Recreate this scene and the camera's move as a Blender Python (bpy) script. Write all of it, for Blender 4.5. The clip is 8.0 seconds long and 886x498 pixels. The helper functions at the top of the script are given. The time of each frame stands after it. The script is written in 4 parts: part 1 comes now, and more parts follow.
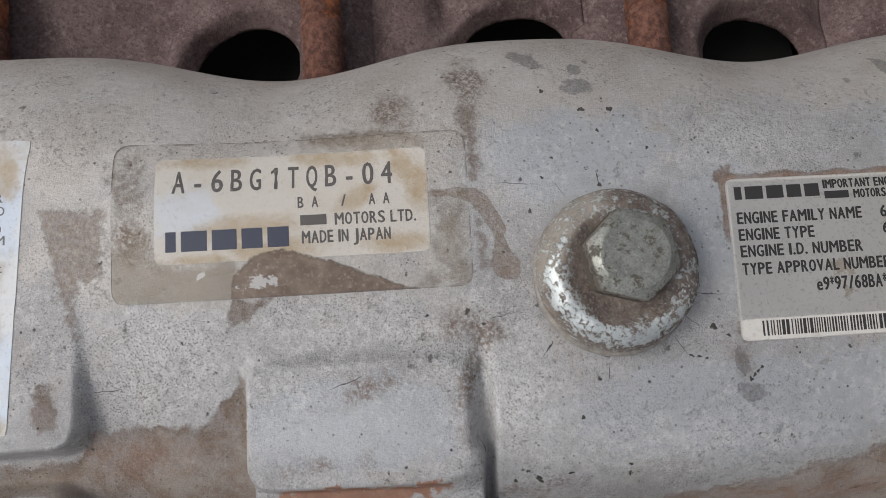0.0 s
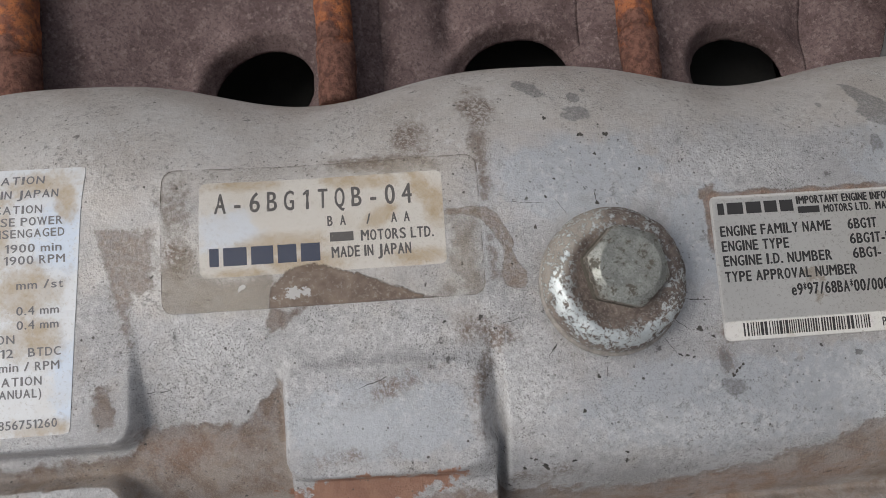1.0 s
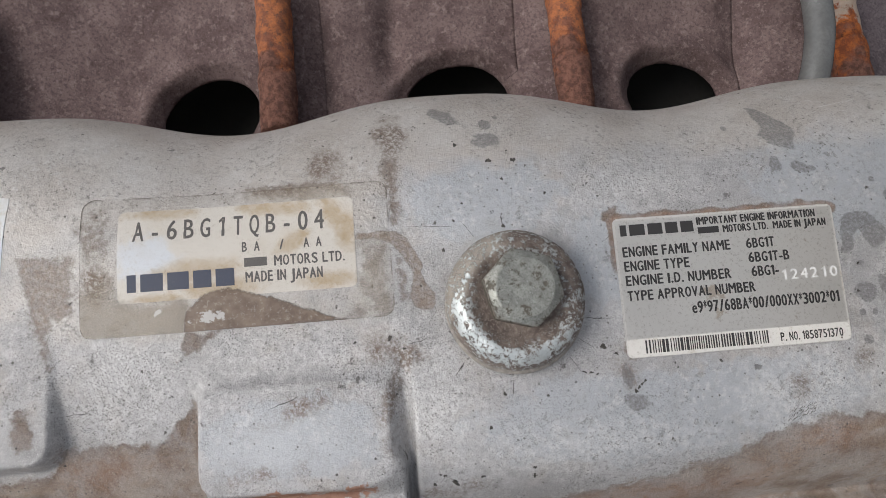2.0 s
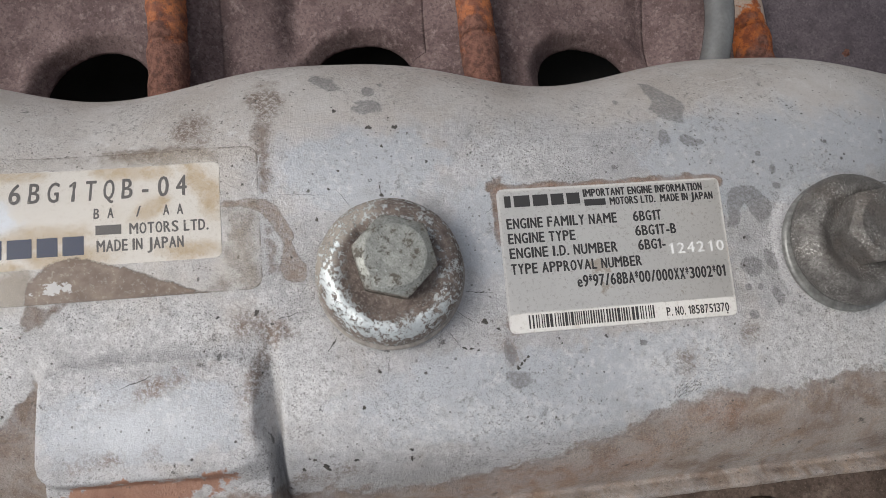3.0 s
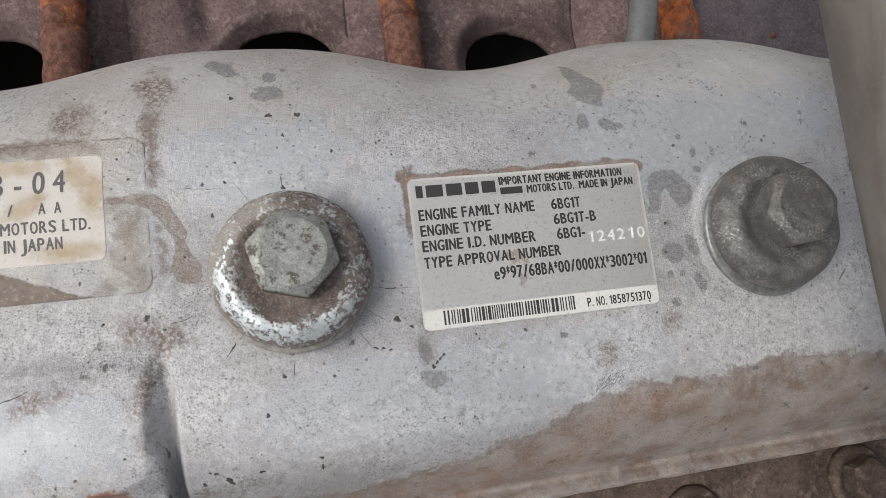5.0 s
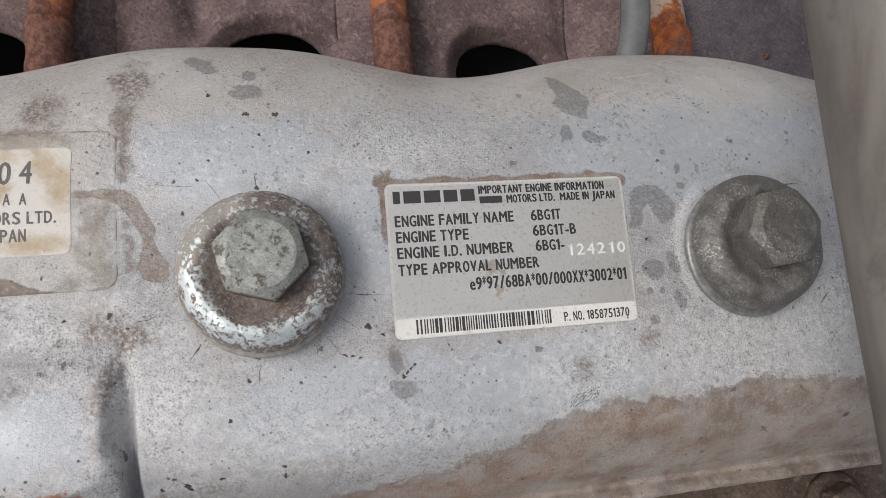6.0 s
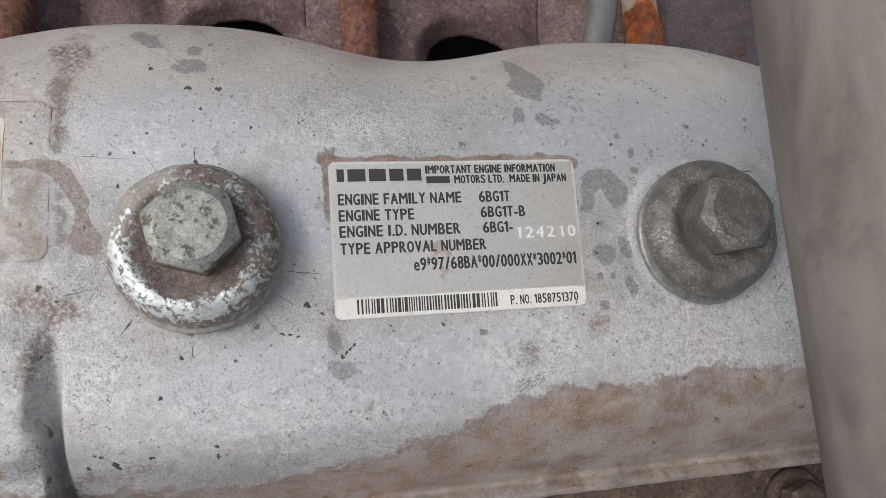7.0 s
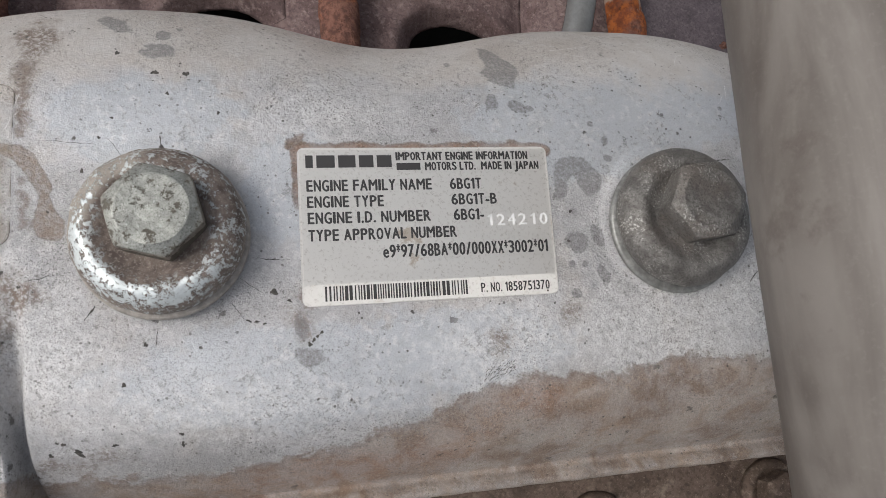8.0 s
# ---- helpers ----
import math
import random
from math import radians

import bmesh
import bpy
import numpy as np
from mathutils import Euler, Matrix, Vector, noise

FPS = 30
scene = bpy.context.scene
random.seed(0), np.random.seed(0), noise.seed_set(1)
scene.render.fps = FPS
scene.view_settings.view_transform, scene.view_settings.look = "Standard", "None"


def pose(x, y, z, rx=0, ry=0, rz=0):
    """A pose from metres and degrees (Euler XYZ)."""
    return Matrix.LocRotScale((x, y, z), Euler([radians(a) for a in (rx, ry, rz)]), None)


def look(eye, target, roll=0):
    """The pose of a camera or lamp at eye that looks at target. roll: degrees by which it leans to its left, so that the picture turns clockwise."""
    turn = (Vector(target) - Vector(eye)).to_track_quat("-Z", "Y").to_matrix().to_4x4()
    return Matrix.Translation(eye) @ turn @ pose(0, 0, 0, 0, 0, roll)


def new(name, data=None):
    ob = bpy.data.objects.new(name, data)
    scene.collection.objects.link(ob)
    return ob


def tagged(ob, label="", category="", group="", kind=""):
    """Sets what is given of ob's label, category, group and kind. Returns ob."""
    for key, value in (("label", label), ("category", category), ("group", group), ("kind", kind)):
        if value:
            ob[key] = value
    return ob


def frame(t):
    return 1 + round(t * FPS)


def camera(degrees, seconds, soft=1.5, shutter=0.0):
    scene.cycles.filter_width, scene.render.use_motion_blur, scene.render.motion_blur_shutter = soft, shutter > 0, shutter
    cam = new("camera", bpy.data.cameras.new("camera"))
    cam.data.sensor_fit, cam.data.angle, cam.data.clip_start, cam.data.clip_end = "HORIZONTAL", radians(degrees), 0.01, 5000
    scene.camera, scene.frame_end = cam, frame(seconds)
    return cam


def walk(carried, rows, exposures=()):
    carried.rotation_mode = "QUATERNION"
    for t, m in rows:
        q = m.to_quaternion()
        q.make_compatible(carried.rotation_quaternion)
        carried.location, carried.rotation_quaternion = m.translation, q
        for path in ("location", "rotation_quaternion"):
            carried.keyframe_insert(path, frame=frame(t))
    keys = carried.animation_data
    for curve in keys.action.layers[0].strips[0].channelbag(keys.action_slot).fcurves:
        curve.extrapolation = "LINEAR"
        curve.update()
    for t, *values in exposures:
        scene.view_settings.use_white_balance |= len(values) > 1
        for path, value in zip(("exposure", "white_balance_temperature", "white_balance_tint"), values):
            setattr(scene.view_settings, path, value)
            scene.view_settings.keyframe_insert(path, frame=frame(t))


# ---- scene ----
cam = camera(67.1, 8.0, soft=0.9)
PATH = [
    (0, (-0.10270, -0.00983, 0.14819), (-0.09503, 0.00670, -0.00070), 21.58),
    (0.5, (-0.10359, -0.01199, 0.14722), (-0.09597, 0.00506, -0.00161), 20.58),
    (1, (-0.10888, -0.00814, 0.16560), (-0.09965, 0.00818, 0.01678), 25.67),
    (1.5, (-0.09896, -0.00995, 0.17470), (-0.08905, 0.00919, 0.02626), 23.06),
    (1.7, (-0.09239, -0.00856, 0.17410), (-0.08299, 0.01081, 0.02566), 21.39),
    (2.8, (-0.07489, -0.01640, 0.16981), (-0.05756, 0.00547, 0.02243), 33.91),
    (3, (-0.06739, -0.01906, 0.16442), (-0.04669, 0.00220, 0.01739), 39.74),
    (3.5, (-0.05242, -0.01545, 0.16611), (-0.02811, 0.00336, 0.01930), 47.05),
    (4, (-0.05650, -0.01796, 0.16028), (-0.03058, -0.00202, 0.01340), 52.69),
    (4.2, (-0.05186, -0.01516, 0.16257), (-0.02579, -0.00007, 0.01563), 53.36),
    (5.3, (-0.05514, -0.01934, 0.15621), (-0.02460, -0.00019, 0.01061), 51.93),
    (5.5, (-0.05406, -0.01937, 0.15630), (-0.02370, -0.00013, 0.01067), 52.40),
    (6, (-0.04947, -0.01934, 0.15499), (-0.01833, 0.00138, 0.00973), 52.18),
    (6.5, (-0.04143, -0.02433, 0.15458), (-0.01091, -0.00126, 0.00954), 49.38),
    (7, (-0.03652, -0.02649, 0.15356), (-0.00507, -0.00398, 0.00863), 51.17),
    (7.5, (-0.03291, -0.03033, 0.15039), (-0.00100, -0.00831, 0.00548), 52.19),
    (8, (-0.03036, -0.02917, 0.15326), (0.00195, -0.00726, 0.00843), 52.70),
]
EXPOSURES = [(0.0, -0.54), (1.0, -0.56), (1.7, -0.36), (2.8, -0.24), (3.5, -0.16), (8.0, -0.15)]
walk(cam, [(t, look(eye, target, roll)) for t, eye, target, roll in PATH], EXPOSURES)

# ---- light: bright overcast sky ----
world = bpy.data.worlds.new("world")
scene.world = world
world.use_nodes = True
wn = world.node_tree
sky = wn.nodes.new("ShaderNodeTexSky")
sky.sky_type = 'NISHITA'
sky.sun_disc = False
sky.sun_elevation, sky.sun_rotation = radians(50), radians(272)
sky.dust_density = 4.0
grey = wn.nodes.new("ShaderNodeHueSaturation")
grey.inputs["Saturation"].default_value = 0.31
wn.links.new(sky.outputs[0], grey.inputs["Color"])
wn.links.new(grey.outputs[0], wn.nodes["Background"].inputs[0])
wn.nodes["Background"].inputs[1].default_value = 0.16
sun = new("sun", bpy.data.lights.new("sun", 'SUN'))
sun.data.energy, sun.data.angle, sun.data.color = 1.3, radians(28), (1.0, 0.955, 0.875)
sun.matrix_world = look((-0.65, 0.02, 0.76), (0, 0, 0))


# ---- material helpers ----
class Mat:
    def __init__(self, name, rough=0.6, metal=0.0, spec=0.5):
        self.m = bpy.data.materials.new(name)
        self.m.use_nodes = True
        self.t = self.m.node_tree
        self.b = self.t.nodes["Principled BSDF"]
        self.b.inputs["Roughness"].default_value = rough
        self.b.inputs["Metallic"].default_value = metal
        self.b.inputs["Specular IOR Level"].default_value = spec
        self.co = self.t.nodes.new("ShaderNodeTexCoord").outputs["Object"]
        # turned away from the axes, so that no grain lies along them
        tilt = self.t.nodes.new("ShaderNodeMapping")
        self.t.links.new(self.co, tilt.inputs["Vector"])
        tilt.inputs["Rotation"].default_value, tilt.inputs["Location"].default_value = (0.62, 0.47, 0.85), (0.137, 0.071, 0.219)
        self.tilted = tilt.outputs[0]

    def put(self, sock, v):
        if isinstance(v, bpy.types.NodeSocket):
            self.t.links.new(v, sock)
        elif isinstance(v, (tuple, list)):
            sock.default_value = (*v, 1.0) if len(v) == 3 and len(sock.default_value) == 4 else v
        else:
            sock.default_value = v

    def noise(self, scale, detail=4.0, rough=0.55, distort=0.0, co=None):
        n = self.t.nodes.new("ShaderNodeTexNoise")
        self.put(n.inputs["Vector"], co or self.tilted)
        n.inputs["Scale"].default_value, n.inputs["Detail"].default_value = scale, detail
        n.inputs["Roughness"].default_value, n.inputs["Distortion"].default_value = rough, distort
        return n.outputs["Fac"]

    def cells(self, scale, co=None):
        n = self.t.nodes.new("ShaderNodeTexVoronoi")
        self.put(n.inputs["Vector"], co or self.tilted)
        n.inputs["Scale"].default_value = scale
        return n.outputs["Distance"]

    def stretch(self, sx, sy, sz):
        n = self.t.nodes.new("ShaderNodeMapping")
        self.put(n.inputs["Vector"], self.co)
        n.inputs["Scale"].default_value = (sx, sy, sz)
        return n.outputs[0]

    def math(self, op, a, b=0.0, clamp=False):
        n = self.t.nodes.new("ShaderNodeMath")
        n.operation, n.use_clamp = op, clamp
        self.put(n.inputs[0], a)
        self.put(n.inputs[1], b)
        return n.outputs[0]

    def step(self, v, lo, hi, to0=0.0, to1=1.0):
        n = self.t.nodes.new("ShaderNodeMapRange")
        n.interpolation_type = 'SMOOTHSTEP'
        self.put(n.inputs["Value"], v)
        n.inputs["From Min"].default_value, n.inputs["From Max"].default_value = lo, hi
        self.put(n.inputs["To Min"], to0)
        self.put(n.inputs["To Max"], to1)
        return n.outputs[0]

    def mix(self, f, a, b):
        n = self.t.nodes.new("ShaderNodeMix")
        n.data_type = 'RGBA'
        self.put(n.inputs[0], f)
        self.put(n.inputs[6], a)
        self.put(n.inputs[7], b)
        return n.outputs[2]

    def attr(self, name):
        n = self.t.nodes.new("ShaderNodeAttribute")
        n.attribute_name = name
        s = self.t.nodes.new("ShaderNodeSeparateColor")
        self.t.links.new(n.outputs["Color"], s.inputs[0])
        return s.outputs

    def reach(self, rows):
        """How far a point lies from the nearest of some oval marks: 0 in its middle, 1 on its outline."""
        out = None
        for cx, cy, rx, ry, *turn in rows:
            n = self.t.nodes.new("ShaderNodeMapping")
            n.vector_type = 'TEXTURE'
            self.put(n.inputs["Vector"], self.co)
            n.inputs["Location"].default_value, n.inputs["Scale"].default_value = (cx, cy, 0), (rx, ry, 1000)
            n.inputs["Rotation"].default_value = (0, 0, radians(turn[0] if turn else 0))
            d = self.t.nodes.new("ShaderNodeVectorMath")
            d.operation = 'LENGTH'
            self.t.links.new(n.outputs[0], d.inputs[0])
            out = self.math('MINIMUM', out, d.outputs["Value"]) if out else d.outputs["Value"]
        return out

    def spots(self, rows):
        """A field for stains: 1 in the middle of each, 0.5 on its outline."""
        return self.math('SUBTRACT', 1.0, self.math('MULTIPLY', self.reach(rows), 0.5), True)

    def xyz(self):
        s = self.t.nodes.new("ShaderNodeSeparateXYZ")
        self.put(s.inputs[0], self.co)
        return s.outputs

    def bump(self, h, strength=0.3, dist=0.0005, under=None):
        n = self.t.nodes.new("ShaderNodeBump")
        self.put(n.inputs["Height"], h)
        self.put(n.inputs["Strength"], strength)
        n.inputs["Distance"].default_value = dist
        if under:
            self.t.links.new(under, n.inputs["Normal"])
        return n.outputs[0]

    def done(self, color, rough=None, normal=None, metal=None):
        self.put(self.b.inputs["Base Color"], color)
        if rough is not None:
            self.put(self.b.inputs["Roughness"], rough)
        if metal is not None:
            self.put(self.b.inputs["Metallic"], metal)
        if normal is not None:
            self.put(self.b.inputs["Normal"], normal)
        return self.m


def stained(m, value, amp, scale, lo=0.46, hi=0.54, detail=5.0):
    """A wear mask: a soft field broken up by noise into a ragged edge."""
    k = m.math('SUBTRACT', m.noise(scale, detail, 0.62), 0.5)
    return m.step(m.math('ADD', value, m.math('MULTIPLY', k, amp)), lo, hi)


def cast_aluminium():
    m = Mat("cast_aluminium", 0.5, 0.2)
    big = m.noise(30, 6, 0.6)
    mid = m.noise(150, 8, 0.66, 0.5)
    sand = m.noise(560, 6, 0.72)
    fine = m.noise(2000, 4, 0.75)
    c = m.mix(m.step(big, 0.36, 0.64), (0.385, 0.38, 0.385), (0.50, 0.50, 0.515))
    # warm and cool blotches
    c = m.mix(m.step(m.noise(55, 7, 0.62), 0.50, 0.66, 0, 0.55), c, (0.47, 0.425, 0.385))
    c = m.mix(m.step(mid, 0.50, 0.70, 0, 0.45), c, (0.30, 0.29, 0.285))
    c = m.mix(m.step(m.noise(190, 7, 0.7, 0.3), 0.52, 0.66, 0, 0.55), c, (0.60, 0.595, 0.60))
    a, b = m.attr("wear"), m.attr("wear_more")
    # clean lavender-grey paint
    c = m.mix(m.math('MULTIPLY', stained(m, b[1], 1.1, 150, 0.40, 0.62), m.step(mid, 0.45, 0.75, 0.92, 0.50)), c, (0.448, 0.470, 0.502))
    # bright sandy metal, with light painted in beside the pipe and above the pad
    sandy_lit = m.math('MULTIPLY', stained(m, a[2], 0.9, 260, 0.22, 0.85), m.step(sand, 0.36, 0.58, 0.35, 0.95))
    sandy_lit = m.math('MULTIPLY', sandy_lit, m.step(m.noise(2100, 4, 0.8), 0.44, 0.54, 0.45, 1.0))
    c = m.mix(m.math('MULTIPLY', sandy_lit, 0.85), c, (0.80, 0.795, 0.79))
    # dusty beige haze
    c = m.mix(m.math('MULTIPLY', stained(m, b[2], 1.1, 90, 0.3, 0.8), 0.74), c, m.mix(m.step(m.noise(45, 5, 0.6), 0.40, 0.62), (0.640, 0.610, 0.580), (0.535, 0.490, 0.448)))
    # pale and dark grain, in drifts
    c = m.mix(m.math('MULTIPLY', m.step(sand, 0.52, 0.60), m.step(m.noise(80, 4, 0.6), 0.40, 0.62, 0.05, 0.5)), c, (0.68, 0.675, 0.67))
    c = m.mix(m.math('MULTIPLY', m.step(m.noise(640, 7, 0.80), 0.53, 0.60), m.step(m.noise(60, 5, 0.6), 0.42, 0.62, 0.08, 0.62)), c, (0.16, 0.148, 0.14))
    c = m.mix(m.step(m.noise(4200, 3, 0.8), 0.53, 0.66, 0, m.math('SUBTRACT', 0.42, m.math('MULTIPLY', b[1], 0.28))), c, (0.17, 0.16, 0.155))
    c = m.mix(m.step(m.noise(3600, 3, 0.8), 0.55, 0.66, 0, m.math('SUBTRACT', 0.48, m.math('MULTIPLY', b[1], 0.32))), c, (0.78, 0.775, 0.77))
    c = m.mix(m.math('MULTIPLY', m.step(m.noise(2300, 4, 0.8), 0.54, 0.60), m.math('ADD', m.step(m.noise(48, 4, 0.6), 0.42, 0.60, 0.12, 0.66), m.math('SUBTRACT', m.math('MULTIPLY', a[2], 0.5), m.math('MULTIPLY', b[1], 0.35)), True)), c, (0.12, 0.112, 0.107))
    g = m.attr("grime")
    # pitted, grimy patches; the one beside the pad also holds painted shade
    gran = m.math('MULTIPLY', stained(m, g[1], 1.5, 190, 0.30, 0.95), m.step(m.noise(1000, 7, 0.80), 0.44, 0.53, 0.16, 0.92))
    c = m.mix(gran, c, (0.185, 0.138, 0.110))
    # thin brown run marks with a darker outline
    tv = m.math('ADD', g[0], m.math('MULTIPLY', m.math('SUBTRACT', m.noise(420, 9, 0.74), 0.5), 1.0))
    thin = m.step(tv, 0.34, 0.66)
    line = m.math('MULTIPLY', thin, m.step(tv, 0.46, 0.66, 1, 0))
    c = m.mix(m.math('MULTIPLY', thin, m.step(m.noise(950, 7, 0.8), 0.42, 0.58, 0.96, 0.50)), c, m.mix(m.noise(420, 5, 0.7), (0.19, 0.148, 0.120), (0.33, 0.275, 0.235)))
    c = m.mix(m.math('MULTIPLY', line, 0.72), c, (0.11, 0.082, 0.066))
    c = m.mix(m.step(fine, 0.55, 0.70, 0, 0.30), c, (0.24, 0.23, 0.225))
    # brown dirt with a darker tide mark
    v = m.math('ADD', a[0], m.math('MULTIPLY', m.math('SUBTRACT', m.noise(190, 9, 0.64), 0.5), 1.05))
    dirt = m.step(v, 0.42, 0.60)
    tide = m.math('MULTIPLY', m.step(v, 0.46, 0.54), m.step(v, 0.56, 0.85, 1, 0))
    dirt_c = m.mix(m.step(m.noise(75, 7, 0.65), 0.36, 0.66), (0.178, 0.120, 0.088), (0.325, 0.252, 0.198))
    dirt_c = m.mix(m.step(m.noise(42, 4, 0.6), 0.50, 0.68, 0, 0.6), dirt_c, (0.27, 0.180, 0.118))
    dirt_c = m.mix(m.math('MULTIPLY', stained(m, g[2], 1.0, 90, 0.25, 0.80), 0.70), dirt_c, (0.27, 0.150, 0.095))
    dirt_c = m.mix(m.step(m.noise(34, 5, 0.62, 0.4), 0.52, 0.66, 0, 0.36), dirt_c, (0.40, 0.345, 0.295))
    dirt_c = m.mix(m.math('MULTIPLY', tide, 0.62), dirt_c, (0.14, 0.098, 0.078))
    dirt_c = m.mix(m.step(m.noise(850, 6, 0.75), 0.53, 0.64, 0, 0.36), dirt_c, (0.46, 0.40, 0.35))
    dirt_c = m.mix(m.math('MULTIPLY', m.step(m.noise(1500, 6, 0.80), 0.48, 0.56), m.step(m.noise(45, 4, 0.6), 0.38, 0.62, 0.15, 0.55)), dirt_c, (0.075, 0.055, 0.045))
    dirt_c = m.mix(m.step(m.noise(3300, 3, 0.8), 0.55, 0.64, 0, 0.38), dirt_c, (0.52, 0.455, 0.395))
    c = m.mix(m.math('MULTIPLY', dirt, m.step(mid, 0.35, 0.62, 0.95, 0.60)), c, dirt_c)
    # grey oil marks
    oil = stained(m, a[1], 0.95, 330, 0.42, 0.60, 9.0)
    c = m.mix(m.math('MULTIPLY', oil, m.step(m.noise(1250, 7, 0.8), 0.42, 0.60, 0.82, 0.38)), c, m.mix(fine, (0.14, 0.137, 0.138), (0.23, 0.228, 0.23)))
    # flaking orange-brown primer
    prim = stained(m, b[0], 1.5, 230, 0.42, 0.52, 8.0)
    c = m.mix(m.math('MULTIPLY', prim, 0.9), c, m.mix(m.step(mid, 0.4, 0.6), (0.27, 0.125, 0.075), (0.36, 0.19, 0.12)))
    # pits and specks
    warp = m.math('MULTIPLY', m.math('SUBTRACT', m.noise(760, 4, 0.75), 0.5), 0.34)
    pit = m.math('MULTIPLY', m.step(m.math('ADD', m.cells(330), warp), 0.075, 0.115, 1, 0), m.step(m.noise(70, 4), 0.50, 0.58))
    dust = m.math('MULTIPLY', m.step(m.math('ADD', m.cells(620), m.math('MULTIPLY', warp, 1.3)), 0.12, 0.18, 1, 0), m.step(m.noise(110, 5, 0.6), 0.47, 0.58))
    pit2 = m.math('MULTIPLY', m.step(m.math('ADD', m.cells(120), warp), 0.020, 0.052, 1, 0), m.step(m.noise(33, 3), 0.37, 0.45))
    fleck = m.math('MULTIPLY', m.step(m.math('ADD', m.cells(95), m.math('MULTIPLY', warp, 1.6)), 0.05, 0.10, 1, 0), m.step(m.noise(28, 3), 0.44, 0.52))
    pit2 = m.math('MAXIMUM', pit2, m.math('MULTIPLY', fleck, 0.8))
    c = m.mix(m.math('MULTIPLY', dust, 0.72), c, (0.10, 0.092, 0.085))
    c = m.mix(m.math('MULTIPLY', m.math('MAXIMUM', pit, pit2), 0.90), c, m.mix(m.noise(1800, 3, 0.7), (0.03, 0.027, 0.025), (0.12, 0.11, 0.10)))
    rough = m.math('ADD', m.math('MULTIPLY', dirt, 0.25), m.step(mid, 0.3, 0.7, 0.42, 0.60), True)
    h = m.math('ADD', m.math('MULTIPLY', fine, 0.45), m.math('ADD', m.math('ADD', m.math('MULTIPLY', sand, 0.9), m.math('MULTIPLY', m.noise(1150, 5, 0.75), 0.5)), m.math('MULTIPLY', mid, 0.18)))
    h = m.math('SUBTRACT', h, m.math('MULTIPLY', m.math('ADD', pit, pit2), 0.8))
    h = m.math('ADD', h, m.math('MULTIPLY', dirt, 0.15))
    metal = m.math('MULTIPLY', m.math('SUBTRACT', 1.0, dirt), 0.40)
    return m.done(c, rough, m.bump(h, m.math('SUBTRACT', 0.85, m.math('MULTIPLY', m.math('SUBTRACT', m.math('MAXIMUM', b[1], m.math('MULTIPLY', b[2], 0.8)), dirt, True), 0.55)), 0.0006), metal)


def rusty_iron(name, c1, c2, c3, scale=1.0, rough=0.85):
    m = Mat(name, rough, 0.0, 0.3)
    a, b, f = m.noise(60 * scale, 6, 0.62), m.noise(330 * scale, 6, 0.7), m.noise(1500 * scale, 4, 0.7)
    c = m.mix(m.step(a, 0.35, 0.65), c1, c2)
    c = m.mix(m.step(b, 0.50, 0.70, 0, 0.8), c, c3)
    c = m.mix(m.step(m.noise(800 * scale, 5, 0.7), 0.46, 0.64, 0, 0.55), c, tuple(0.45 * v for v in c1))
    c = m.mix(m.step(f, 0.58, 0.70, 0, 0.5), c, tuple(1.3 * v for v in c3))
    h = m.math('ADD', m.math('MULTIPLY', b, 1.0), m.math('MULTIPLY', f, 0.5))
    return m.done(c, rough, m.bump(h, 0.8, 0.0007))


def plain(name, c, rough=0.6, metal=0.0, vary=0.15, scale=200, bump=0.15):
    m = Mat(name, rough, metal)
    k = m.noise(scale, 5, 0.6)
    g = m.noise(scale * 7, 3, 0.6)
    lo = tuple(v * (1 - vary) for v in c)
    hi = tuple(min(1, v * (1 + vary)) for v in c)
    col = m.mix(m.step(g, 0.4, 0.65, 0, 0.35), m.mix(m.step(k, 0.3, 0.7), lo, hi), tuple(v * 0.7 for v in c))
    return m.done(col, m.step(k, 0.3, 0.7, rough * 0.85, min(1, rough * 1.15)), m.bump(g, bump, 0.0003))


